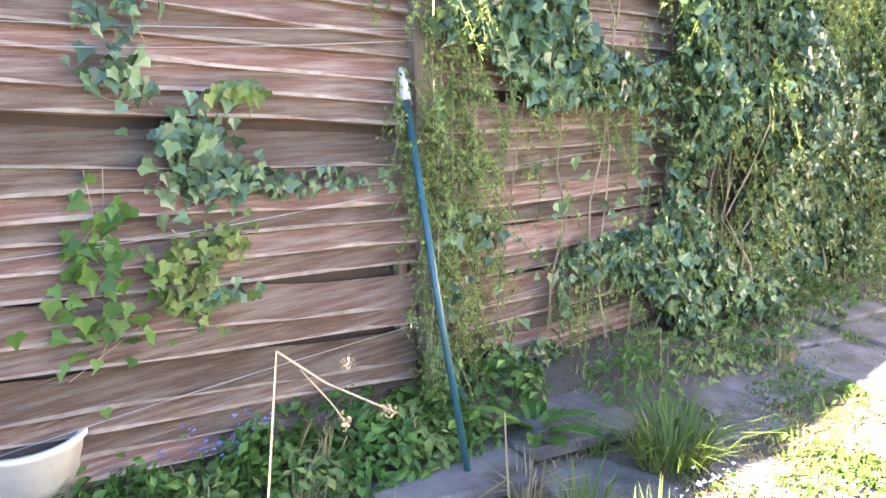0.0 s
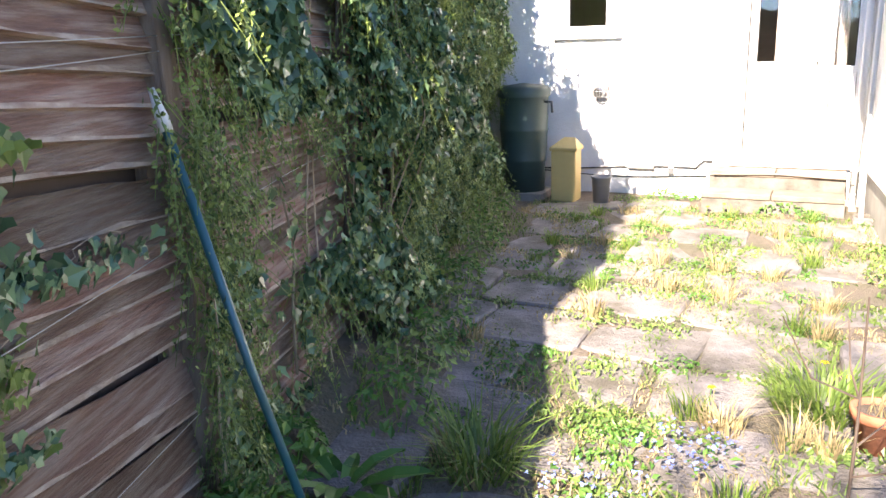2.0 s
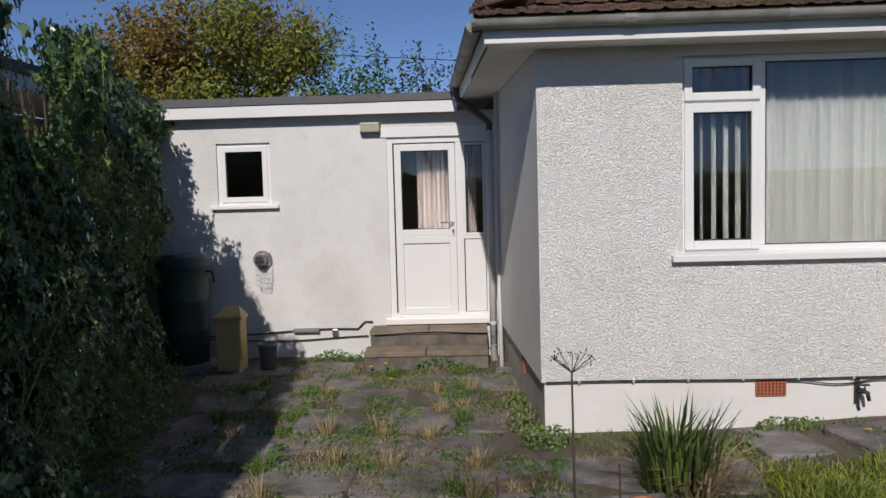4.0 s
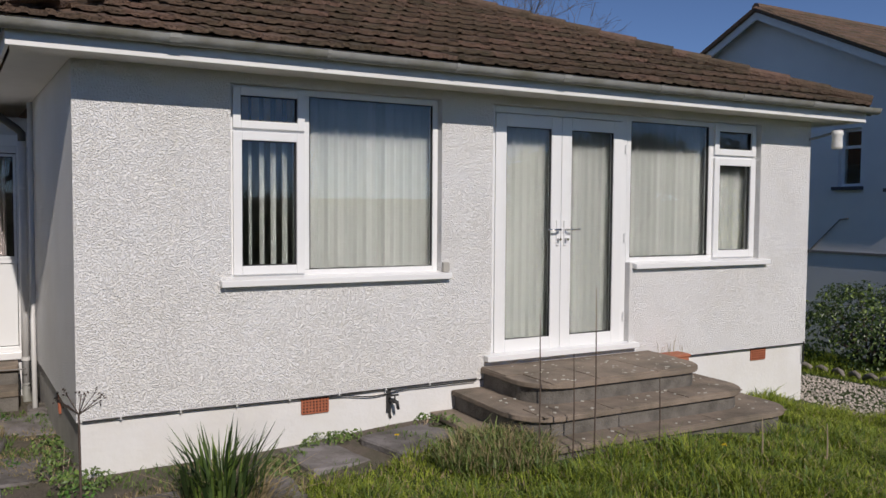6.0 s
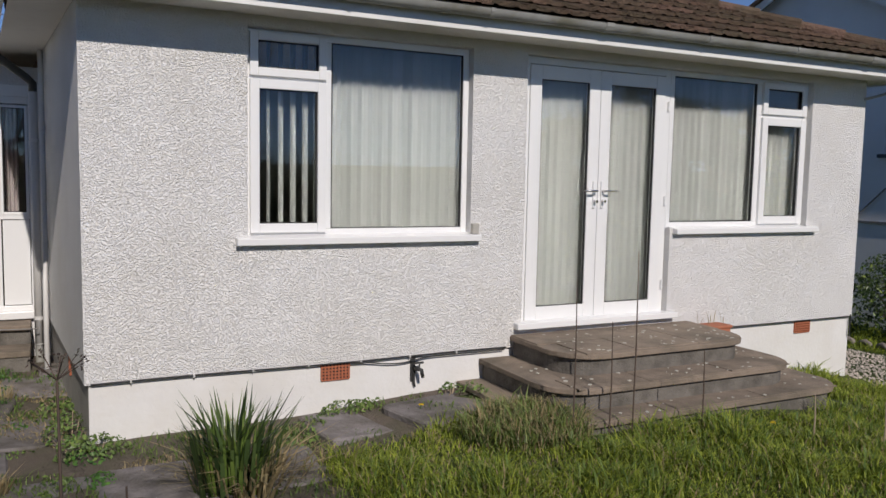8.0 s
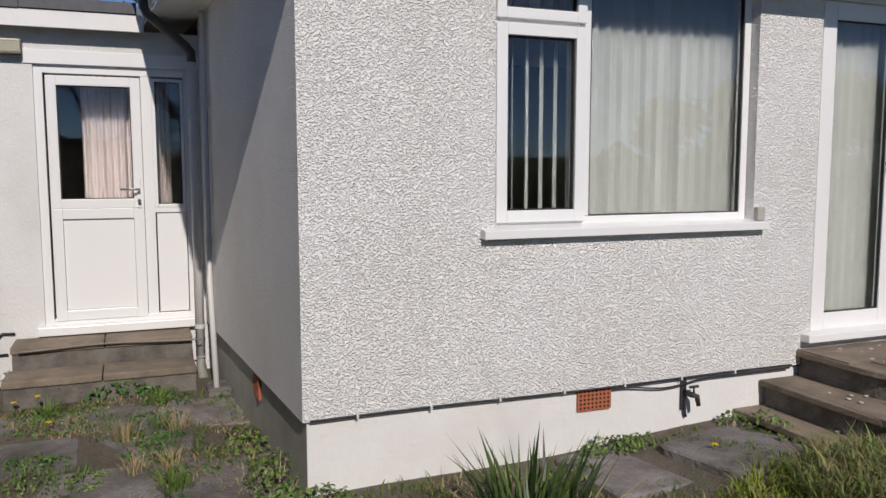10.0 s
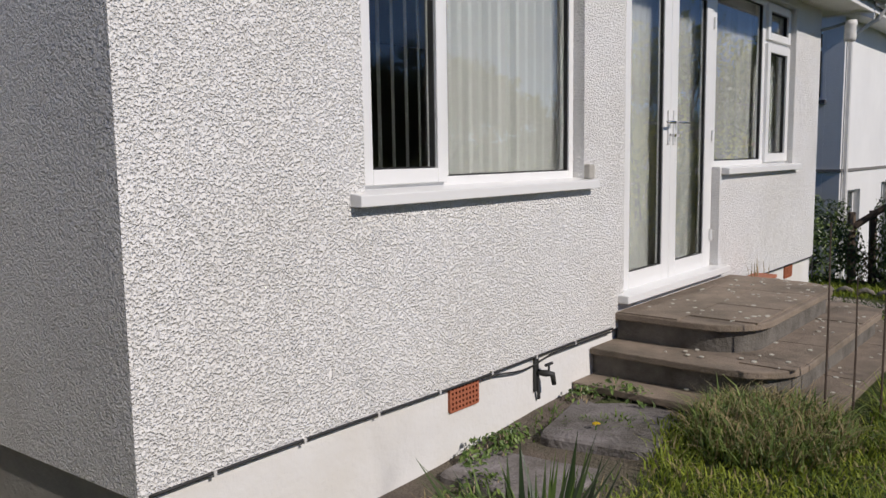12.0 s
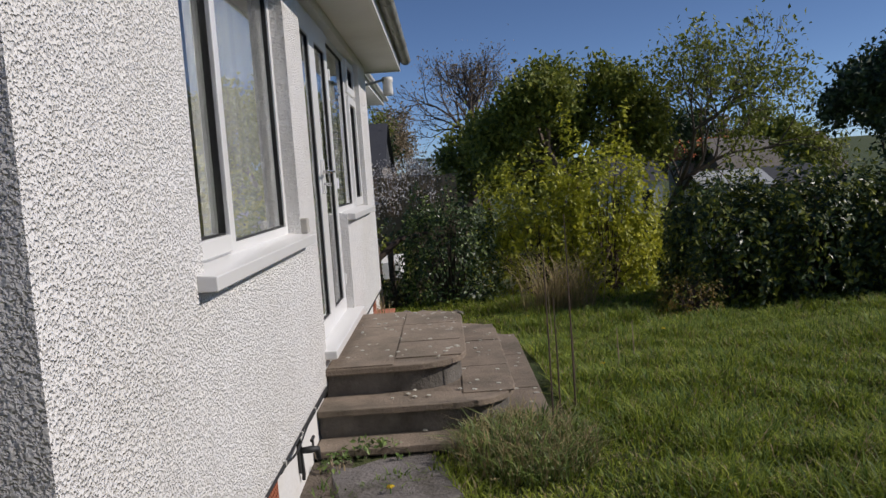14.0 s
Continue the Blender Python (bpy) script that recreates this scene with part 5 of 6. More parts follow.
def tall_weed(x, y, h, n_side, label, mat=M_DARKTWIG, umbel=True, leafy=True):
    t = thing("tall_weed", label, "weed", "tall dried weeds")
    z0 = float(ground_z(x, y)) - 0.01
    part("stem", Build().tube([(x, y, z0), (x + 0.005, y, z0 + h * 0.5), (x, y + 0.005, z0 + h)], [0.006, 0.005, 0.003], 6), mat, t)
    cen, nr = [], []
    for i in range(n_side):
        a = rng.uniform(0, 6.28)
        zz = z0 + h * rng.uniform(0.15, 0.6)
        L = rng.uniform(0.12, 0.28)
        e = (x + L * math.cos(a), y + L * math.sin(a), zz + L * rng.uniform(0.6, 1.2))
        part("branch", Build().tube([(x, y, zz), (x + 0.6 * L * math.cos(a), y + 0.6 * L * math.sin(a), zz + 0.3 * L), e], [0.004, 0.003, 0.002], 5), mat, t)
        for k in range(9):
            cen.append(np.array(e) * (0.4 + 0.07 * k) + np.array((x, y, zz)) * (0.6 - 0.07 * k) + rng.normal(size=3) * 0.012)
            nr.append(rng.normal(size=3))
    if leafy and cen:
        part("leaves", leaf_mesh("leaves", M_HEDGE, cen, nr, rng.uniform(0.03, 0.07, len(cen))), M_HEDGE, t)
    if umbel:
        b, hc = Build(), []
        for k in range(9):
            a = k * 0.7
            e = (x + 0.06 * math.cos(a), y + 0.06 * math.sin(a), z0 + h + 0.05 + 0.012 * math.sin(k * 3))
            b.tube([(x, y + 0.005, z0 + h), e], 0.0016, 4)
            hc += [np.array(e) + rng.normal(size=3) * 0.006 for _ in range(7)]
        part("umbel", b, mat, t)
        part("seed_head", leaf_mesh("seed_head", M_DARKTWIG, hc, rng.normal(size=(len(hc), 3)), np.full(len(hc), 0.012)), M_DARKTWIG, t)
    return t


tall_weed(-0.18, -3.10, 1.17, 6, "tall dry weed stalk with a dark seed umbel")
tall_weed(-0.02, -3.02, 0.85, 5, "branched dry weed beside the house corner", umbel=False)
tall_weed(-0.42, -3.0, 0.8, 4, "thin leaning dry weed in the paving", umbel=False, leafy=False)
for x, y, h in ((2.72, -1.25, 1.02), (3.05, -1.42, 1.20), (2.95, -1.32, 0.75), (3.55, -1.5, 0.55)):
    tall_weed(x, y, h, 0, "single upright dry stalk before the steps", umbel=False, leafy=False)
for x, y, rx, ry, h, n_ in ((1.62, -0.12, 0.2, 0.09, 0.12, 160), (1.78, -0.12, 0.14, 0.08, 0.1, 90), (1.25, -0.3, 0.2, 0.14, 0.1, 130), (1.15, -0.5, 0.2, 0.14, 0.08, 120), (2.45, -0.12, 0.1, 0.08, 0.12, 60), (0.02, -0.16, 0.22, 0.15, 0.14, 210), (-0.1, 0.25, 0.16, 0.28, 0.16, 210), (-0.15, 0.9, 0.14, 0.3, 0.1, 150),
                            (2.56, -0.3, 0.1, 0.2, 0.14, 120)):
    leafy_clump("weed_clump", x, y, rx, ry, h, n_, M_IVYYOUNG, (0.02, 0.045), "low grey-green weeds along the plinth", 8)
hs = thing("heather_bush", "low straggly heather-like bush beside the steps", "bush")
n_ = 3200
a, r = rng.uniform(0, 6.28, n_), np.sqrt(rng.uniform(0, 1, n_))
X, Y = 2.50 + 0.44 * r * np.cos(a), -1.08 + 0.36 * r * np.sin(a)
roots = np.stack([X, Y, ground_z(X, Y) + 0.13 * np.sqrt(1 - r * r * 0.95) * rng.uniform(0.0, 1, n_)], 1)
tagged(part("twigs", blade_mesh("twigs", M_STRAW, roots[:1400], rng.uniform(0.06, 0.16, 1400), 1.0, 0.003), M_STRAW, hs), kind="stuff")
part("foliage", blade_mesh("foliage", M_SMALLLEAF, roots[1400:], rng.uniform(0.05, 0.15, n_ - 1400), 1.1, 0.004), M_SMALLLEAF, hs)

# patio weeds in the joints
for k in range(210):
    x = round((rng.uniform(-2.7, 0.0)) / 0.62) * 0.62 + rng.normal() * 0.05
    y = rng.uniform(-4.6, 2.3)
    if k % 2:
        y = round(y / 0.62) * 0.62 + rng.normal() * 0.04
        x = rng.uniform(-2.6, -0.1)
    if x < -2.0 - 0.25 * (y + 3.0):
        continue
    if k % 3:
        leafy_clump("weed_clump", x, y, rng.uniform(0.07, 0.28), rng.uniform(0.06, 0.18), rng.uniform(0.03, 0.07), 90, (M_NETTLE, M_IVYYOUNG)[k % 2], (0.015, 0.04), "low weeds spreading from a paving joint", 3)
    else:
        tuft("grass_tuft", x, y, 60, rng.uniform(0.08, 0.2), 0.16, (M_TUFT, M_STRAW)[k % 2], "small grass tuft in a paving joint", 0.6, 0.0035)
for k in range(7):
    leafy_clump("weed_clump", -2.05 + 0.24 * k - 0.1 * (k > 4), EY - 0.14 - 0.5 * (k > 2) * (k > 4), 0.16, 0.1, 0.14, 110, M_NETTLE, (0.02, 0.05), "weeds at the foot of the wing wall", 6)


# ---- lawn ----
def lawn(n, x0, x1, y0, y1, h, mat, name, label, width=0.004):
    X, Y = rng.uniform(x0, x1, n), rng.uniform(y0, y1, n)
    keep = (X > lawn_edge(Y) + 0.05 * rng.normal(size=n)) & ~((X > 2.58) & (X < 5.6) & (Y > -1.38)) & ~((Y > -0.6) & (X < 2.6)) & ~((X > 6.7) & (X < 8.3) & (Y > -0.75))
    X, Y = X[keep], Y[keep]
    patch = 0.65 + 0.35 * np.sin(X * 2.3 + 0.7 * np.sin(Y * 2.0)) * np.cos(Y * 1.9 + X) + 0.45 * np.sin(X * 7.1 + np.sin(Y * 3.0)) * np.sin(Y * 6.3 + np.cos(X * 4.0))
    H = h * rng.uniform(0.5, 1.2, len(X)) * np.clip(patch, 0.35, 1.3)
    return put(name, blade_mesh(name, mat, np.stack([X, Y, ground_z(X, Y) - 0.004], 1), H, 0.9, width), mat, label=label, category="grass", kind="stuff")


lawn(90000, 1.0, 6.5, -5.2, -0.4, 0.13, M_GRASS, "lawn_grass", "long uneven green lawn grass")
lawn(60000, 6.0, 9.6, -8.0, 2.0, 0.14, M_GRASS, "far_lawn_grass", "long green lawn grass towards the hedge", 0.006)
lawn(34000, 1.0, 9.2, -7.0, -0.4, 0.12, M_STRAW, "dry_lawn_grass", "dry straw blades among the lawn")
lawn(22000, 1.2, 9.0, -6.0, -1.3, 0.17, M_TUFT, "bright_lawn_grass", "brighter taller lawn blades")


def paving_growth(n, mat, name, label, h, seed_shift):
    """Sparse grass and straw in patches over the paving joints."""
    X, Y = rng.uniform(-3.2, 2.4, n), rng.uniform(-6.2, 2.3, n)
    jx, jy = np.abs(((X / 0.62) % 1) - 0.5), np.abs(((Y - 0.09) / 0.62 % 1) - 0.5)
    near = np.minimum(0.5 - jx, 0.5 - jy)
    mask = np.sin(X * 3.1 + seed_shift) * np.cos(Y * 2.7 - seed_shift) + 0.6 * np.sin(X * 7.3 + Y * 5.1 + seed_shift)
    keep = (mask - near * 1.9 > -0.12) & (X < lawn_edge(Y)) & (X > -2.2 - 0.28 * (Y + 3.9)) & ~((X > -0.1) & (Y > -0.05)) & ~((Y > 2.05) & (X > -1.6))
    X, Y = X[keep], Y[keep]
    return put(name, blade_mesh(name, mat, np.stack([X, Y, ground_z(X, Y) - 0.004], 1), h * rng.uniform(0.5, 1.3, len(X)), 1.1, 0.004), mat, label=label, category="grass", kind="stuff")


paving_growth(52000, M_TUFT, "paving_grass", "sparse green grass spreading from the paving joints", 0.045, 0.4)
paving_growth(70000, M_STRAW, "paving_straw", "dry straw and litter caught in the paving joints", 0.035, 2.2)
for x, y in ((4.1, -1.9), (4.5, -2.1), (6.2, -1.7), (7.9, -1.9), (8.2, -2.4)):
    tall_weed(x, y, 0.3, 0, "dry bent stalk in the lawn", umbel=False, leafy=False, mat=M_TWIG)
pam = thing("dry_brush_heap", "heap of dry brown stems at the lawn's edge", "dry brush")
n_ = 420
a = rng.uniform(-0.5, 3.6, n_)
part("stems", blade_mesh("stems", M_STRAW, np.stack([8.35 + rng.normal(0, 0.12, n_), -2.1 + rng.normal(0, 0.22, n_), np.full(n_, -0.32)], 1), rng.uniform(0.35, 1.0, n_), 0.9, 0.005), M_STRAW, pam)

# gravel strip and its scalloped edging
gv = Build()
for _ in range(2600):
    x, y = rng.uniform(7.0, 8.3), rng.uniform(-0.7, 1.6)
    if x > 8.25 - 0.35 * (y < 0) * abs(y):
        continue
    r_ = rng.uniform(0.008, 0.02)
    z0 = float(ground_z(x, y)) + r_ * 0.3
    gv.poly((x - r_, y, z0), (x, y - r_, z0 - 0.003), (x + r_, y, z0), (x, y, z0 + r_)).poly((x - r_, y, z0), (x, y, z0 + r_), (x, y + r_, z0))
put("gravel", gv, M_GRAVEL, label="pale loose gravel strip beside the house", category="gravel", kind="stuff")
stone = Build().tube([(-0.11, 0, 0.0), (-0.06, 0, 0.07), (0.0, 0, 0.09), (0.06, 0, 0.07), (0.11, 0, 0.0)], [0.02, 0.03, 0.035, 0.03, 0.02], 8).mesh("edging_stone", M_STONE, smooth=True)
for k in range(12):
    f = k / 11
    x, y = 8.38 + 0.15 * math.sin(f * 3), 1.5 - 2.3 * f
    ob = new("edging_stone", stone)
    ob.matrix_basis = pose(x, y, float(ground_z(x, y)) - 0.02, 0, 0, 90 + 12 * math.sin(k))
    tagged(ob, "scalloped grey stone lawn edging", "edging stone", "edging stones")


# ---- shrubs and trees ----
def shrub(name, x, y, rx, ry, h, n, mat, size, label, z=None, inner=M_DARKTWIG, lump=0.25, second=None):
    t = thing(name, label, "shrub")
    z0 = float(ground_z(x, y)) - 0.05 if z is None else z
    u = rng.normal(size=(n, 3))
    u /= np.linalg.norm(u, axis=1, keepdims=True)
    u[:, 2] = np.abs(u[:, 2]) * 1.0
    bump_ = 1 + lump * (np.sin(u[:, 0] * 7 + x) * np.sin(u[:, 1] * 6 + y) + 0.6 * np.sin(u[:, 2] * 11 + 2 * x) * np.sin(u[:, 1] * 13))
    rad = bump_ * rng.uniform(0.55, 1.0, n) ** 0.35
    box_ = np.sign(u) * np.abs(u) ** 0.75
    P = np.stack([x + rx * box_[:, 0] * rad, y + ry * box_[:, 1] * rad, z0 + h * box_[:, 2] * rad], 1)
    nr = u + rng.normal(size=(n, 3)) * 0.5
    if second:
        k = rng.uniform(0, 1, n) < 0.3
        part("pale_leaves", leaf_mesh("pale_leaves", second, P[k], nr[k], rng.uniform(*size, k.sum())), second, t)
        P, nr = P[~k], nr[~k]
    part("leaves", leaf_mesh("leaves", mat, P, nr, rng.uniform(*size, len(P))), mat, t)
    b = Build()
    for _ in range(36):
        d = rng.normal(size=3)
        d[2] = abs(d[2]) + 0.4
        d /= np.linalg.norm(d)
        L = rng.uniform(0.7, 1.08)
        q = [(x + rx * 0.15 * d[0], y + ry * 0.15 * d[1], z0)] + [(x + rx * d[0] * L * f + rng.normal() * 0.03, y + ry * d[1] * L * f + rng.normal() * 0.03, z0 + h * d[2] * L * f) for f in (0.35, 0.7, 1.0)]
        b.tube(q, [0.018, 0.012, 0.007, 0.003], 5)
    tagged(part("branches", b, inner, t), kind="stuff")
    return t


shrub("round_bush", 9.75, 1.05, 1.0, 0.95, 1.12, 6500, M_HEDGE, (0.035, 0.075), "rounded dark green bush before the next house", second=M_SMALLLEAF, lump=0.1)
shrub("small_bush", 9.9, -0.15, 0.4, 0.4, 0.5, 900, M_DEADLEAF, (0.03, 0.06), "small brownish bush beside the bush", lump=0.2)
shrub("hedge_shrub", 9.7, -0.75, 0.8, 0.75, 1.62, 5500, M_HEDGE, (0.04, 0.08), "dark twiggy shrub at the lawn's end", second=M_SMALLLEAF, lump=0.15)
shrub("lime_shrub", 10.1, -2.1, 0.8, 0.9, 1.85, 5600, M_LIME, (0.05, 0.11), "bright lime-green shrub in the hedge", lump=0.3, second=M_OAK)
shrub("lime_shrub", 9.9, -3.0, 0.7, 0.8, 2.05, 6000, M_LIME, (0.05, 0.11), "tall bright lime-green shrub in the hedge", lump=0.35)
shrub("gold_shrub", 7.55, -3.45, 0.36, 0.36, 0.45, 900, M_AUTUMN, (0.025, 0.05), "small gold and green shrub", second=M_OAK)
for k in range(6):
    shrub("hedge", 8.35 - 0.10 * k, -4.15 - 0.95 * k, 0.8, 0.75, 1.55 + 0.06 * math.sin(k * 2), 6500, M_HEDGE, (0.055, 0.11), "thick dark green garden hedge", second=M_OAK, lump=0.16)
for k in range(7):
    shrub("boundary_hedge", 10.8 + 0.1 * k, -9.5 - 1.5 * k, 1.2, 1.1, 2.0, 1800, M_HEDGE, (0.06, 0.12), "dark green clipped boundary hedge")
gate = thing("timber_arch", "dark timber posts and bent branches of an old arch", "garden arch")
for x, y in ((9.5, 0.2), (9.9, 0.05)):
    part("post", Build().tube([(x, y, -0.6), (x, y + 0.03, 0.62)], [0.05, 0.045], 7), M_POST, gate)
part("branch", Build().tube([(9.5, 0.2, 0.45), (9.65, -0.1, 0.68), (9.9, -0.45, 0.72), (10.2, -0.8, 0.6)], [0.045, 0.04, 0.03, 0.015], 7), M_DARKTWIG, gate)


def tree(name, x, y, h, spread, label, leaf=None, n_leaf=0, size=(0.08, 0.16), seed=1, depth=5, trunk=0.16, lean=(0, 0), z=None, upright=0.35, start=0.28, bark=None):
    """Tapered trunk, forked limbs and twigs, and a ragged crown of small leaves at their ends."""
    t = thing(name, label, "tree")
    r_ = np.random.default_rng(seed)
    z0 = (float(ground_z(x, y)) if z is None else z) - 0.1
    b, ends = Build(), []

    def grow(p, d, L, rad, k):
        q = [p]
        for i in range(3):
            d = (d + Vector(r_.normal(size=3)) * 0.13).normalized()
            q.append(q[-1] + d * (L / 3))
        b.tube(q, np.linspace(rad, rad * 0.66, 4), 7 if k == depth else (5 if k > 2 else 3), caps=False)
        if k <= 2:
            ends.extend([q[1], q[2], q[3]])
        if k == 0:
            return
        for i in range(3 if k > 1 else 4):
            a = r_.uniform(0, 6.28)
            side = d.orthogonal().normalized()
            side.rotate(Matrix.Rotation(a, 3, d))
            w = r_.uniform(0.35, 0.95) * spread
            nd = (d + side * w + Vector((0, 0, upright * 0.4))).normalized()
            grow(q[3] if i else q[2], nd, L * r_.uniform(0.6, 0.82), rad * r_.uniform(0.5, 0.66), k - 1)

    grow(Vector((x, y, z0)), Vector((lean[0], lean[1], 1)).normalized(), h * start, trunk, depth)
    top = max(v[2] for v in b.v)
    f = h / (top - z0)
    b.v = [(x + (vx - x) * f, y + (vy - y) * f, z0 + (vz - z0) * f) for vx, vy, vz in b.v]
    part("trunk", b, bark or M_BARK, t, "trunk with forking limbs and twigs")
    if leaf:
        E = np.array([((e.x - x) * f + x, (e.y - y) * f + y, (e.z - z0) * f + z0) for e in ends])
        k = r_.integers(0, len(E), n_leaf)
        P = E[k] + r_.normal(size=(n_leaf, 3)) * (0.035 * h)
        part("crown", leaf_mesh("crown", leaf, P, r_.normal(size=(n_leaf, 3)) + np.array((0, 0, 0.5)), r_.uniform(*size, n_leaf)), leaf, t, "ragged leafy crown")
    return t


# beyond the hedge, seen along the house front
tree("bare_tree", 42, -1.4, 11.2, 0.9, "large bare-twigged tree just budding", M_DEADLEAF, 2500, (0.10, 0.2), 3, 6, 0.27, z=-2.2, upright=0.5)
tree("oak_tree", 27, -5.2, 7.6, 1.25, "broad tree in olive-green spring leaf", M_OAK, 30000, (0.13, 0.27), 5, 5, 0.13, z=-2.2, upright=0.1, start=0.2)
tree("oak_tree", 31, -9.0, 8.6, 0.95, "tall half-leafed tree with open twigs", M_OAK, 4500, (0.12, 0.26), 8, 6, 0.11, z=-2.2)
tree("oak_tree", 33, -2.6, 6.6, 1.2, "dark ivy-clad tree among gardens", M_OAK, 7000, (0.15, 0.3), 15, 5, 0.13, z=-2.2)
tree("dark_tree", 14.0, -10.7, 5.0, 1.0, "dark spreading evergreen tree by the hedge", M_HEDGE, 24000, (0.08, 0.18), 11, 5, 0.09, z=-0.9, upright=0.0, start=0.22)
tree("blossom_tree", 27, 0.2, 4.7, 1.3, "small tree covered in white blossom", M_BLOSSOM, 5000, (0.06, 0.12), 21, 5, 0.05, z=-2.0, upright=0.2, start=0.2)
for k, (x, y, h) in enumerate(((52, -14, 7), (58, -18.5, 8), (64, -23, 7.5), (50, -22, 6.5), (56, 6, 8), (48, 3.5, 6), (60, -9, 8), (46, -28, 8), (40, -34, 9), (70, -30, 9), (20, -24, 7), (75, 8, 11), (66, 14, 12))):
    tree("distant_tree", x, y, h, 1.2, "distant tree in early spring leaf", (M_OAK, M_HEDGE, M_DEADLEAF)[k % 3], 4500, (0.2, 0.42), 30 + k, 4, 0.1, z=-2.5, start=0.22)
for k in range(14):
    shrub("distant_bushes", 22 + 2.2 * (k % 5) + k * 0.5, 1.5 - 1.55 * k, 1.7, 1.5, 2.2 + 0.5 * math.sin(k * 1.7), 1500, (M_OAK, M_HEDGE, M_LIME)[k % 3], (0.1, 0.22), "garden shrubs beyond the hedge", z=-2.4)
# behind the wing
tree("golden_tree", -7.3, 17.0, 7.6, 1.1, "golden-brown leafed tree behind the wing", M_AUTUMN, 11000, (0.10, 0.2), 41, 5, 0.15, z=-0.3)
tree("spring_tree", -5.2, 17.5, 7.4, 0.95, "half-bare tree in pale spring leaf", M_OAK, 14000, (0.09, 0.18), 43, 5, 0.15, z=-0.3)
for k in range(6):
    shrub("rear_shrub", -8.2 + 1.55 * k, 15.5, 1.2, 1.0, (6.2, 5.8, 5.5, 5.6, 5.0, 4.8)[k], 7000, (M_AUTUMN, M_OAK, M_OAK, M_NETTLE, M_HEDGE, M_HEDGE)[k], (0.08, 0.17), "tall garden shrubs behind the wing", z=-0.3)
tree("bare_tree", 14.5, 16.5, 11.0, 1.1, "bare twiggy tree behind the houses", None, 0, seed=51, depth=6, trunk=0.09, z=-0.6)
tree("bare_tree", 11.0, 20.5, 11.0, 1.1, "bare tree with a few leaves beyond the roof", M_OAK, 500, (0.1, 0.2), 52, 6, 0.09, z=-0.6)
put("telegraph_pole", Build().tube([(-7.0, 20.0, -0.5), (-7.0, 20.0, 6.4)], [0.12, 0.10], 8), M_POST, label="timber telegraph pole beyond the garden", category="pole")
put("overhead_wire", Build().tube([(-7.0, 20.0, 6.3), (0.0, 20.5, 5.85), (8, 21, 5.9)], 0.012, 4), M_CABLE, label="thin dark overhead wire", category="wire")
# behind the garden, towards the sun
tree("bare_tree", 1.2, -13.2, 8.5, 1.2, "bare spreading tree behind the garden", None, 0, seed=61, depth=6, trunk=0.08, z=-0.3)
tree("bare_tree", 4.8, -14.5, 9.0, 1.2, "bare spreading tree behind the garden", None, 0, seed=62, depth=6, trunk=0.09, z=-0.3)
tree("bare_tree", -1.8, -12.0, 7.0, 1.2, "bare spreading tree behind the garden", None, 0, seed=63, depth=6, trunk=0.07, z=-0.3)
for k in range(13):
    shrub("south_hedge", -6 + 1.5 * k, -15.5 + 0.4 * math.sin(k), 1.1, 0.9, 2.3, 1300, M_HEDGE, (0.07, 0.14), "dark hedge at the garden's end")


# ---- the next house ----
nb = thing("neighbour_house", "white rendered two-storey house with a brown tiled gable roof", "house")
NX, NX2, NY, NY2, NR = 11.8, 17.6, 0.95, 8.35, 4.65
EZN = 3.56
wl = Build()
front_holes = [(12.3, 13.1, -0.75, 0.75), (14.6, 15.9, -1.3, 0.8), (15.9, 16.9, 2.0, 3.0)]
xs = sorted({NX, NX2, *[h[0] for h in front_holes], *[h[1] for h in front_holes]})
zs = sorted({-2.5, EZN, *[h[2] for h in front_holes], *[h[3] for h in front_holes]})
for xa, xb in zip(xs, xs[1:]):
    for za, zb in zip(zs, zs[1:]):
        if not any(h[0] <= xa and xb <= h[1] and h[2] <= za and zb <= h[3] for h in front_holes):
            wl.box((xa, NY, za), (xb, NY + 0.25, zb))
part("front_wall", wl, M_BLUEWALL, nb)
gw = Build()
side_holes = [(2.69, 3.09, 2.17, 3.13), (1.24, 2.18, 2.13, 3.2)]
ys = sorted({NY + 0.251, NY2, *[h[0] for h in side_holes], *[h[1] for h in side_holes]})
zs = sorted({-2.5, EZN, *[h[2] for h in side_holes], *[h[3] for h in side_holes]})
for ya, yb in zip(ys, ys[1:]):
    for za, zb in zip(zs, zs[1:]):
        if not any(h[0] <= ya and yb <= h[1] and h[2] <= za and zb <= h[3] for h in side_holes):
            gw.box((NX, ya, za), (NX + 0.25, yb, zb))
apex = EZN + 0.49 * (NR - NY)
o = len(gw.v)
gw.v += [(NX, NY, EZN), (NX, NY2, EZN), (NX, NR, apex), (NX + 0.25, NY, EZN), (NX + 0.25, NY2, EZN), (NX + 0.25, NR, apex)]
gw.f += [(o, o + 2, o + 1), (o + 3, o + 4, o + 5), (o, o + 3, o + 5, o + 2), (o + 1, o + 2, o + 5, o + 4)]
part("gable_wall", gw, M_BLUEWALL, nb)
part("end_wall", box((NX2 - 0.25, NY + 0.251, -2.5), (NX2, NY2, EZN)), M_BLUEWALL, nb)
part("rear_wall", box((NX, NY2 + 0.001, -2.5), (NX2, NY2 + 0.25, EZN)), M_BLUEWALL, nb)
# slab and inner wall coloured dark for the dimness behind the panes
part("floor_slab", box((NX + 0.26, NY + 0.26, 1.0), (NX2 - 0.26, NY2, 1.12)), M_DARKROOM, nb)
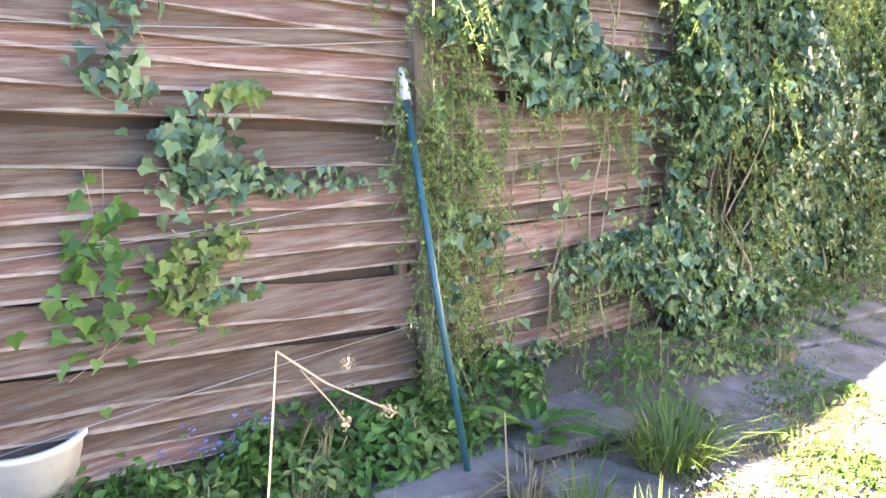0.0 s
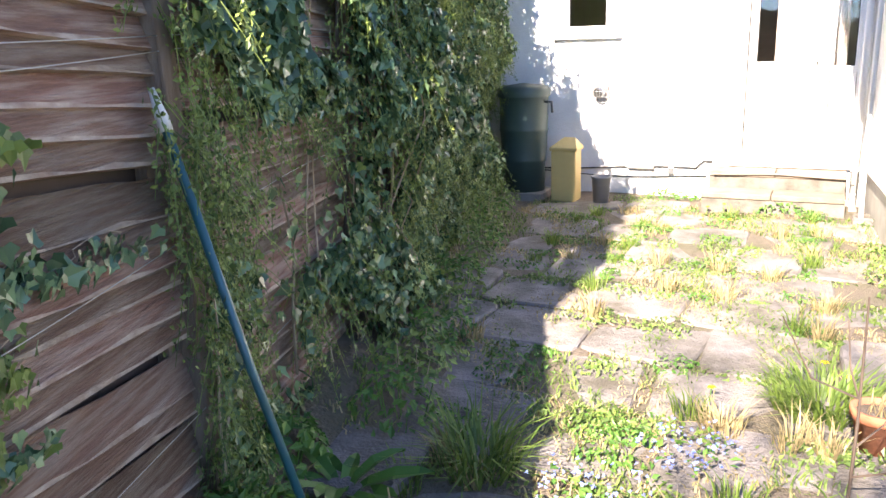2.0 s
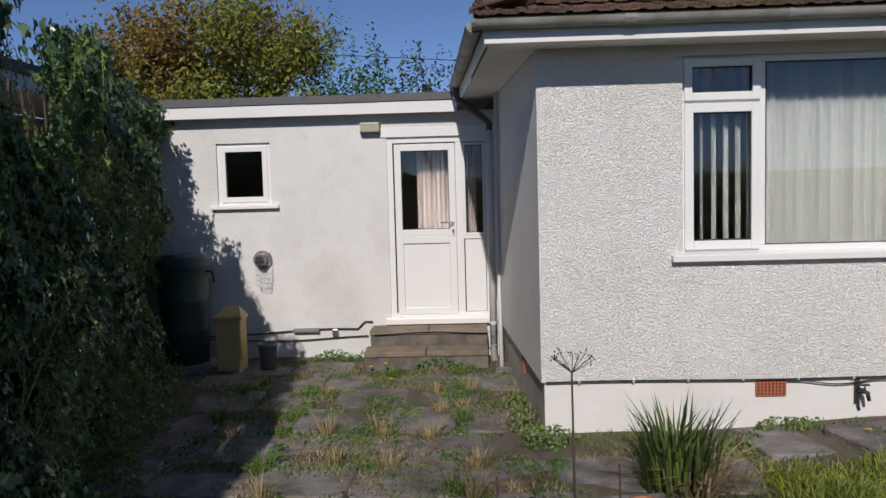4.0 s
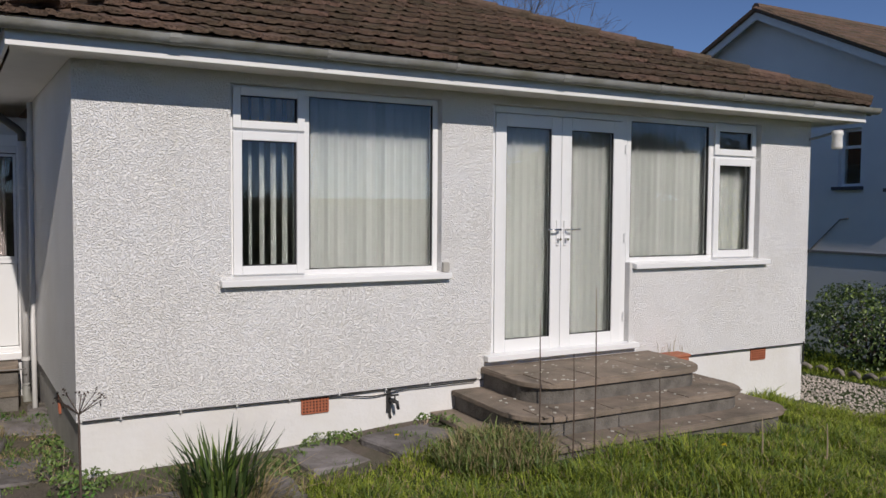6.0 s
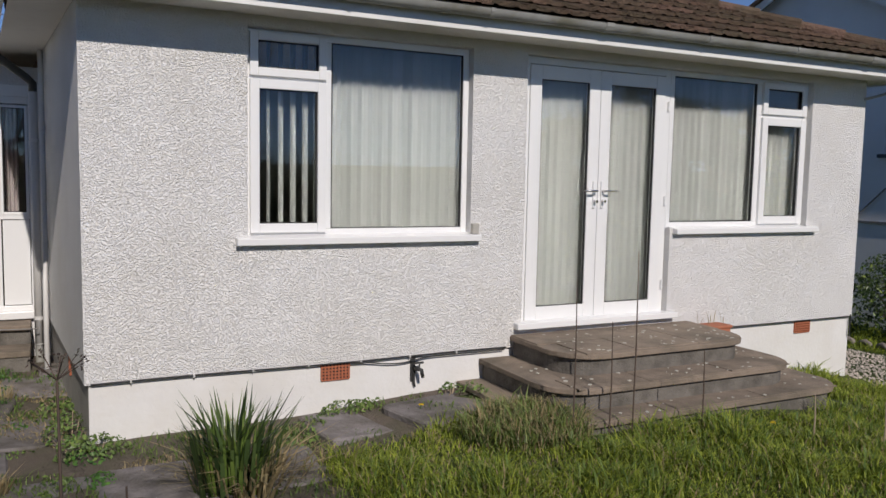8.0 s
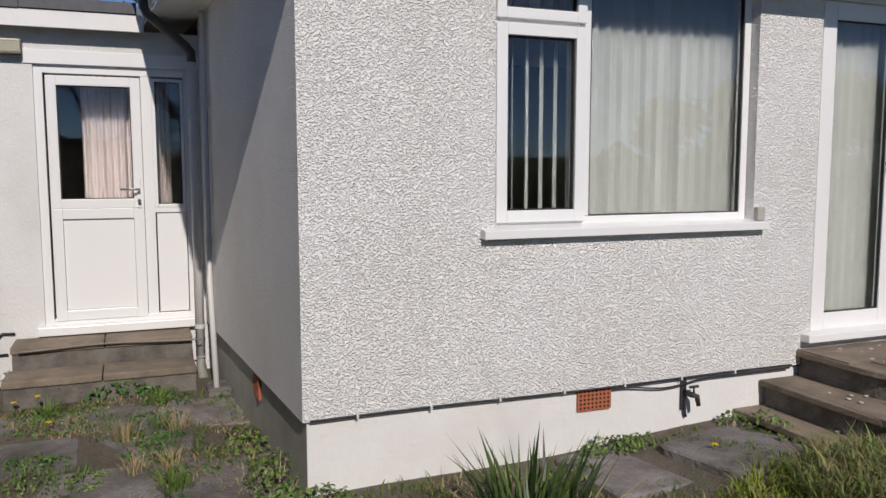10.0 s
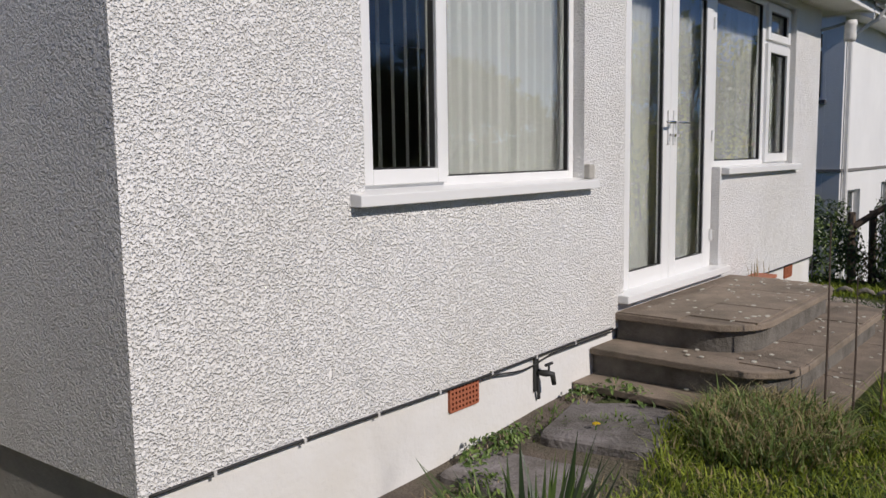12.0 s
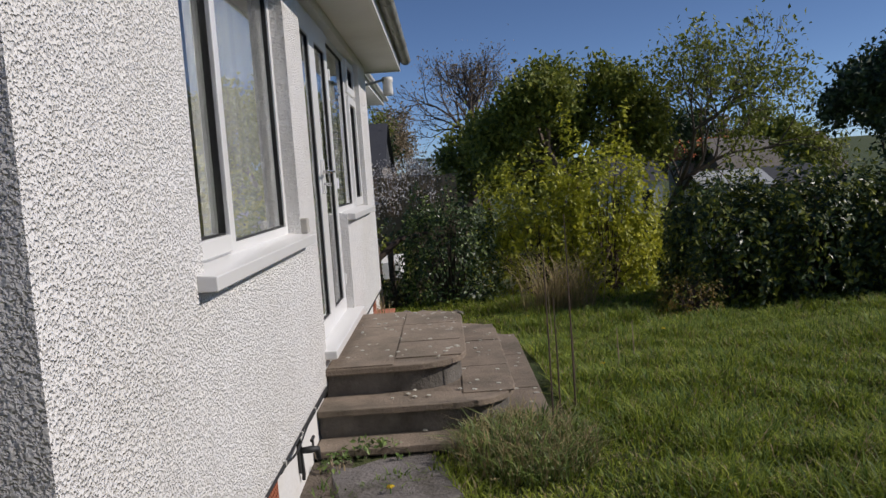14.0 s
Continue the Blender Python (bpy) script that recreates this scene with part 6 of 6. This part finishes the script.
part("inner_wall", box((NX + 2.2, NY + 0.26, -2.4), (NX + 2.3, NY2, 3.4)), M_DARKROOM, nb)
part("string_course", box((NX - 0.025, NY - 0.025, 1.05), (NX2, NY - 0.001, 1.09)).box((NX - 0.025, NY - 0.001, 1.05), (NX - 0.001, NY2, 1.09)), M_GREYCABLE, nb)
for (y0, y1, z0, z1), split in zip(side_holes, (False, True)):
    rect = rect_frame(Build(), y0, y1, z0, z1, 0.05, NX + 0.09, NX + 0.15)
    rect.box((y0 + 0.05, NX + 0.095, z1 - 0.33), (y1 - 0.05, NX + 0.145, z1 - 0.28))
    if split:
        rect.box(((y0 + y1) / 2 - 0.03, NX + 0.097, z0 + 0.05), ((y0 + y1) / 2 + 0.03, NX + 0.143, z1 - 0.331))
    rect.v = [(q, p_, r) for p_, q, r in rect.v]
    wn_ = part("window", rect, M_UPVC, nb, "white plastic window")
    part("pane", box((NX + 0.115, y0 + 0.04, z0 + 0.04), (NX + 0.12, y1 - 0.04, z1 - 0.04)), M_GLASS, wn_)
    part("sill", box((NX - 0.09, y0 - 0.06, z0 - 0.06), (NX + 0.089, y1 + 0.06, z0 - 0.003)), M_SLATE, wn_, "dark slate sill")
for x0, x1, z0, z1 in front_holes:
    rect = rect_frame(Build(), x0, x1, z0, z1, 0.055, NY + 0.1, NY + 0.16)
    rect.box(((x0 + x1) / 2 - 0.03, NY + 0.102, z0 + 0.055), ((x0 + x1) / 2 + 0.03, NY + 0.158, z1 - 0.055))
    wn_ = part("window", rect, M_UPVC, nb, "white plastic window")
    part("pane", box((x0 + 0.05, NY + 0.125, z0 + 0.05), (x1 - 0.05, NY + 0.13, z1 - 0.05)), M_GLASS, wn_)
    part("sill", box((x0 - 0.06, NY - 0.08, z0 - 0.06), (x1 + 0.06, NY + 0.099, z0 - 0.003)), M_SLATE, wn_, "dark slate sill")
rf = Build()
for i in range(12):
    for j in range(21):
        f0, f1 = i / 12, (i + 1) / 12 + 0.012
        ya, yb = NY - 0.42 + f0 * (NR - NY + 0.42), NY - 0.42 + f1 * (NR - NY + 0.42)
        za, zb = EZN - 0.20 + 0.03 + f0 * (apex + 0.06 - EZN + 0.20), EZN - 0.20 + f1 * (apex + 0.06 - EZN + 0.20)
        xa, xb = NX - 0.25 + j * 0.3, NX - 0.25 + (j + 1) * 0.3 - 0.006
        rf.poly((xa, ya, za + 0.02), (xb, ya, za + 0.02), (xb, yb, zb + 0.02), (xa, yb, zb + 0.02))
        rf.poly((xa, ya, za + 0.02), (xa, ya, za - 0.02), (xb, ya, za - 0.02), (xb, ya, za + 0.02))
rfo = part("roof", rf, M_TILES, nb, "brown concrete tiled roof slope")
part("rear_slope", Build().poly((NX - 0.25, NY2 + 0.5, EZN - 0.2), (NX - 0.25, NR, apex + 0.07), (NX2 + 0.25, NR, apex + 0.07), (NX2 + 0.25, NY2 + 0.5, EZN - 0.2)), M_TILES, nb)
part("ridge_tiles", Build().tube([(NX - 0.27, NR, apex + 0.06), (NX2 + 0.2, NR, apex + 0.06)], 0.09, 8), M_TILES, nb)
for sgn, yy in ((-1, NY - 0.42), (1, NY2 + 0.5)):
    bg = Build().tube([(NX - 0.27, yy, EZN - 0.16), (NX - 0.27, NR, apex + 0.04)], 0.05, 6)
    part("verge_tiles", bg, M_TILES, nb)
    bb = Build()
    for e, (ya, za) in enumerate(((yy, EZN - 0.26), (NR, apex - 0.05))):
        bb.v += [(NX - 0.25, ya, za - 0.10), (NX - 0.22, ya, za - 0.10), (NX - 0.22, ya, za + 0.10), (NX - 0.25, ya, za + 0.10)]
    bb.f += [(0, 1, 5, 4), (1, 2, 6, 5), (2, 3, 7, 6), (3, 0, 4, 7), (3, 2, 1, 0), (4, 5, 6, 7)]
    part("bargeboard", bb, M_PAINT, nb, "white bargeboard")
part("vent_pipe", Build().tube([(14.0, 2.6, 4.2), (14.0, 2.6, 4.75)], 0.06, 10), M_PIPE, nb)
part("eaves_soffit", box((NX - 0.22, NY - 0.40, EZN - 0.24), (NX2 + 0.2, NY - 0.001, EZN - 0.22)), M_PAINT, nb)
part("eaves_fascia", box((NX - 0.22, NY - 0.425, EZN - 0.26), (NX2 + 0.2, NY - 0.401, EZN - 0.10)), M_PAINT, nb)
part("eaves_gutter", Build().tube([(NX - 0.25, NY - 0.48, EZN - 0.13), (NX2 + 0.22, NY - 0.48, EZN - 0.13)], 0.055, 8), M_PIPE, nb)
part("downpipe", Build().tube([(NX + 0.1, NY - 0.48, EZN - 0.18), (NX + 0.1, NY - 0.4, EZN - 0.3), (NX + 0.1, NY - 0.05, EZN - 0.55), (NX + 0.1, NY - 0.05, -1.9)], 0.035, 8), M_PIPE, nb)
part("waste_pipe", Build().tube([(NX - 0.03, 3.7, 0.95), (NX - 0.04, 3.0, 1.62), (NX - 0.05, 2.85, 1.64)], 0.014, 6), M_GREYCABLE, nb)
lw = thing("neighbour_wing", "lower white wing with a dark slate roof", "house")
part("wall", box((NX2 + 0.01, NY + 0.4, -2.5), (20.6, 5.5, 0.85)), M_BLUEWALL, lw)
part("roof", Build().poly((NX2 + 0.01, NY + 0.1, 0.9), (20.8, NY + 0.1, 0.9), (20.8, 3.0, 2.1), (NX2 + 0.01, 3.0, 2.1)).poly((NX2 + 0.01, 5.8, 0.9), (NX2 + 0.01, 3.0, 2.1), (20.8, 3.0, 2.1), (20.8, 5.8, 0.9)).poly((20.8, NY + 0.1, 0.9), (20.8, 5.8, 0.9), (20.8, 3.0, 2.1)), M_SLATE, lw)
part("window", rect_frame(Build(), 18.4, 19.2, -0.4, 0.4, 0.06, NY + 0.36, NY + 0.399), M_UPVC, lw)
part("balcony_box", box((NX2 + 0.4, NY - 0.5, -0.9), (20.2, NY + 0.35, -0.5)), M_PAINT, lw)


# ---- distance ----
def cottage(name, x, y, w, d, h, roof_h, wall_m, roof_m, label, z=-2.6, chimney=False):
    t = thing(name, label, "house", at=(x, y, z))
    part("wall", box((-w / 2, -d / 2, 0), (w / 2, d / 2, h)), wall_m, t)
    b = Build().poly((-w / 2 - 0.2, -d / 2 - 0.2, h - 0.1), (-w / 2 - 0.2, d / 2 + 0.2, h - 0.1), (0, d / 2 + 0.2, h + roof_h), (0, -d / 2 - 0.2, h + roof_h))
    b.poly((w / 2 + 0.2, -d / 2 - 0.2, h - 0.1), (0, -d / 2 - 0.2, h + roof_h), (0, d / 2 + 0.2, h + roof_h), (w / 2 + 0.2, d / 2 + 0.2, h - 0.1))
    b.poly((-w / 2, -d / 2, h - 0.1), (w / 2, -d / 2, h - 0.1), (0, -d / 2, h + roof_h)).poly((-w / 2, d / 2, h - 0.1), (0, d / 2, h + roof_h), (w / 2, d / 2, h - 0.1))
    part("roof", b, roof_m, t)
    for k in range(3):
        yy = -d / 2 + d * (k + 0.5) / 3
        wv = part("window", rect_frame(Build(), yy - 0.35, yy + 0.35, h * 0.45, h * 0.85, 0.06, 0, 0.06), M_UPVC, t)
        wv.data.transform(Matrix(((0, 1, 0, -w / 2 - 0.05), (1, 0, 0, 0), (0, 0, 1, 0), (0, 0, 0, 1))))
        part("pane", box((-w / 2 - 0.03, yy - 0.3, h * 0.45 + 0.05), (-w / 2 - 0.02, yy + 0.3, h * 0.85 - 0.05)), M_SEAL, wv)
    if chimney:
        part("chimney", box((-0.35, d / 2 - 0.9, h + roof_h - 0.5), (0.35, d / 2 - 0.2, h + roof_h + 1.1)), M_FARSTONE, t)
        part("chimney_pot", Build().tube([(0, d / 2 - 0.55, h + roof_h + 1.1), (0, d / 2 - 0.55, h + roof_h + 1.5)], 0.13, 8), M_ORANGE, t)


cottage("stone_cottage", 40, 4.6, 7, 5, 4.9, 2.2, M_FARSTONE, M_SLATE, "old stone cottage with a slate roof and chimney", chimney=True)
cottage("shed", 31, 0.9, 4, 4.4, 2.6, 1.6, M_FARSTONE, M_SLATE, "low outbuilding with a dark slate roof")
cottage("distant_house", 62, -21.5, 6, 4, 4.2, 1.6, M_FARSTONE, M_ORANGE, "distant house with an orange tiled roof")
cottage("distant_house", 55, -23.5, 7, 8, 2.9, 2.6, M_FARSTONE, M_FARSTONE, "distant grey stone house with a broad roof")
cottage("distant_house", 44, -10, 5, 5, 3.2, 1.4, M_BLUEWALL, M_SLATE, "distant pale house among the trees")
cottage("greenhouse", 30, -11.8, 3, 2.4, 2.4, 0.5, M_GLASSROOF, M_GLASSROOF, "pale polythene-roofed garden shelter", z=-1.9)
cottage("far_shed", 32, -14.2, 3, 4.2, 2.3, 0.6, M_FARWOOD, M_SLATE, "low timber shed roof beyond the hedge", z=-1.9)
pk = thing("picket_fence", "bleached upright timber fence beyond the hedge", "fence")
pm = box((-0.02, -0.055, 0), (0.02, 0.055, 1.25)).mesh("picket", M_FARWOOD)
for k in range(22):
    ob = new("picket", pm)
    ob.parent = pk
    ob.matrix_basis = pose(25.0, 1.5 - 0.125 * k, 0.35 + 0.02 * math.sin(k))
part("rail", box((25.03, -1.2, -2.2), (25.1, 1.6, 0.5)), M_FARWOOD, pk)
put("telegraph_pole", Build().tube([(36, 3.0, -2.5), (36, 3.0, 5.2)], [0.13, 0.1], 8), M_POST, label="timber telegraph pole among distant roofs", category="pole")
put("overhead_wire", Build().tube([(36, 3.0, 5.0), (38, 0.0, 4.6), (42, -4.0, 4.7)], 0.015, 4), M_CABLE, label="thin dark overhead wire", category="wire")

# ---- small pieces last: paving slabs and roof tiles ----
patio = thing("paving", "uneven weathered concrete paving with weedy joints", "paving", kind="structure")
slab_meshes = []
for k in range(6):
    w_, d_ = 0.595 + 0.015 * rng.normal(), 0.595 + 0.015 * rng.normal()
    pts = []
    for cx, cy, a0 in ((w_ / 2, d_ / 2, 0), (-w_ / 2, d_ / 2, 1), (-w_ / 2, -d_ / 2, 2), (w_ / 2, -d_ / 2, 3)):
        r_ = rng.uniform(0.03, 0.09)
        sx_, sy_ = (1 if cx > 0 else -1), (1 if cy > 0 else -1)
        for i in range(3):
            a = a0 * math.pi / 2 + i * math.pi / 4
            pts.append((cx - sx_ * r_ + r_ * math.cos(a), cy - sy_ * r_ + r_ * math.sin(a)))
    b = Build()
    n_ = len(pts)
    for sc, zz in ((1.0, -0.05), (1.0, -0.012), (0.965, 0.0)):
        b.v += [(x * sc, y * sc, zz) for x, y in pts]
    for i in range(n_):
        j = (i + 1) % n_
        b.f += [(i, j, n_ + j, n_ + i), (n_ + i, n_ + j, 2 * n_ + j, 2 * n_ + i)]
    b.f.append(tuple(range(2 * n_, 3 * n_)))
    slab_meshes.append(b.mesh("paving_slab", M_SLAB))
for j in range(-12, 5):
    for i in range(-5, 3):
        x, y = 0.31 + i * 0.62 + 0.31 * (j % 2) * 0.6, 0.4 + j * 0.62
        if y > EY - 0.3 or (x > -0.25 and y > -0.3) or x > float(lawn_edge(y)) - 0.2 or x < -2.1 - 0.28 * (y + 3.9):
            continue
        if y > EY - 0.95 and -1.8 < x < -0.1:
            continue
        ob = new("paving_slab", slab_meshes[int(rng.integers(6))])
        ob.parent = patio
        ob.matrix_basis = pose(x + rng.normal() * 0.012, y + rng.normal() * 0.012, float(ground_z(x, y)) + 0.010 + rng.normal() * 0.005, rng.normal() * 1.0, rng.normal() * 1.0, rng.normal() * 4 + 90 * int(rng.integers(4)))
flag = new("paving_slab", slab_meshes[1])
flag.parent = patio
flag.matrix_basis = pose(2.22, -0.42, float(ground_z(2.22, -0.42)) + 0.014, 0, 1, 14) @ Matrix.Diagonal((1.1, 0.9, 1, 1))
flag = new("paving_slab", slab_meshes[2])
flag.parent = patio
flag.matrix_basis = pose(1.62, -0.34, float(ground_z(1.62, -0.34)) + 0.012, 0, 1, 5)

tile_meshes = []
for k in range(4):
    b = Build()
    prof = [(-0.165, 0.004), (-0.155, 0.010), (-0.12, 0.010), (-0.105, 0.0), (0.0, 0.0), (0.01, 0.008), (0.045, 0.008), (0.055, 0.0), (0.14, 0.0), (0.15, 0.006)]
    jag = [rng.normal() * 0.003 for _ in prof]
    n_ = len(prof)
    b.v += [(x, j, z - 0.004) for (x, z), j in zip(prof, jag)] + [(x, j, z + 0.026) for (x, z), j in zip(prof, jag)] + [(x, 0.37, z - 0.010) for x, z in prof]
    for i in range(n_ - 1):
        b.f += [(i, i + 1, n_ + i + 1, n_ + i), (n_ + i, n_ + i + 1, 2 * n_ + i + 1, 2 * n_ + i)]
    tile_meshes.append(b.mesh("roof_tile", M_TILE))
ang = math.atan(PITCH)
rest = Build()
gauge = 0.30
run = math.cos(ang) * gauge
made = 0
for i in range(17):
    for j in range(26):
        y = RY0 - 0.03 + i * run
        x = RX0 + 0.1 + j * 0.30 + 0.15 * (i % 2)
        inset = y - RY0 + 0.06
        if x < RX0 + inset or x > RX1 - inset:
            continue
        zt = RZ + (y - RY0) * PITCH + 0.022
        m = pose(x, y, zt, math.degrees(ang) - 3.2 + rng.normal() * 0.25, rng.normal() * 0.4, rng.normal() * 0.35)
        me = tile_meshes[int(rng.integers(4))]
        if made < 290:
            ob = new("roof_tile", me)
            ob.parent = roof
            ob.matrix_basis = m
            made += 1
        else:
            o = len(rest.v)
            rest.v += [tuple(m @ v.co) for v in me.vertices]
            rest.f += [tuple(o + q for q in p.vertices) for p in me.polygons]
for i in range(14):          # slope above the side wall
    for j in range(26):
        x = RX0 - 0.03 + i * run
        y = RY0 + 0.1 + j * 0.30 + 0.15 * (i % 2)
        inset = x - RX0 + 0.06
        if y < RY0 + inset or y > RY1 - inset:
            continue
        m = Matrix.Translation((x, y, RZ + (x - RX0) * PITCH + 0.022)) @ pose(0, 0, 0, 0, 0, -90) @ pose(0, 0, 0, math.degrees(ang) - 3.2, 0, rng.normal() * 0.35)
        me = tile_meshes[int(rng.integers(4))]
        o = len(rest.v)
        rest.v += [tuple(m @ v.co) for v in me.vertices]
        rest.f += [tuple(o + q for q in p.vertices) for p in me.polygons]
tagged(part("upper_tiles", rest, M_TILES, roof), kind="stuff")
cap = Build()
for (p, q) in ((Vector(c0), Vector(ra)), (Vector(c1), Vector(ra))):
    L = (q - p).length
    n_ = int(L / 0.4)
    for k in range(n_):
        a_, b_ = p.lerp(q, k / n_), p.lerp(q, (k + 1.12) / n_)
        up_ = Vector((0, 0, 0.035))
        cap.tube([a_ + up_ * 1.35, b_ + up_], [0.065, 0.055], 10)
tagged(part("hip_tiles", cap, M_TILES, roof, "rounded hip tiles"), kind="stuff")
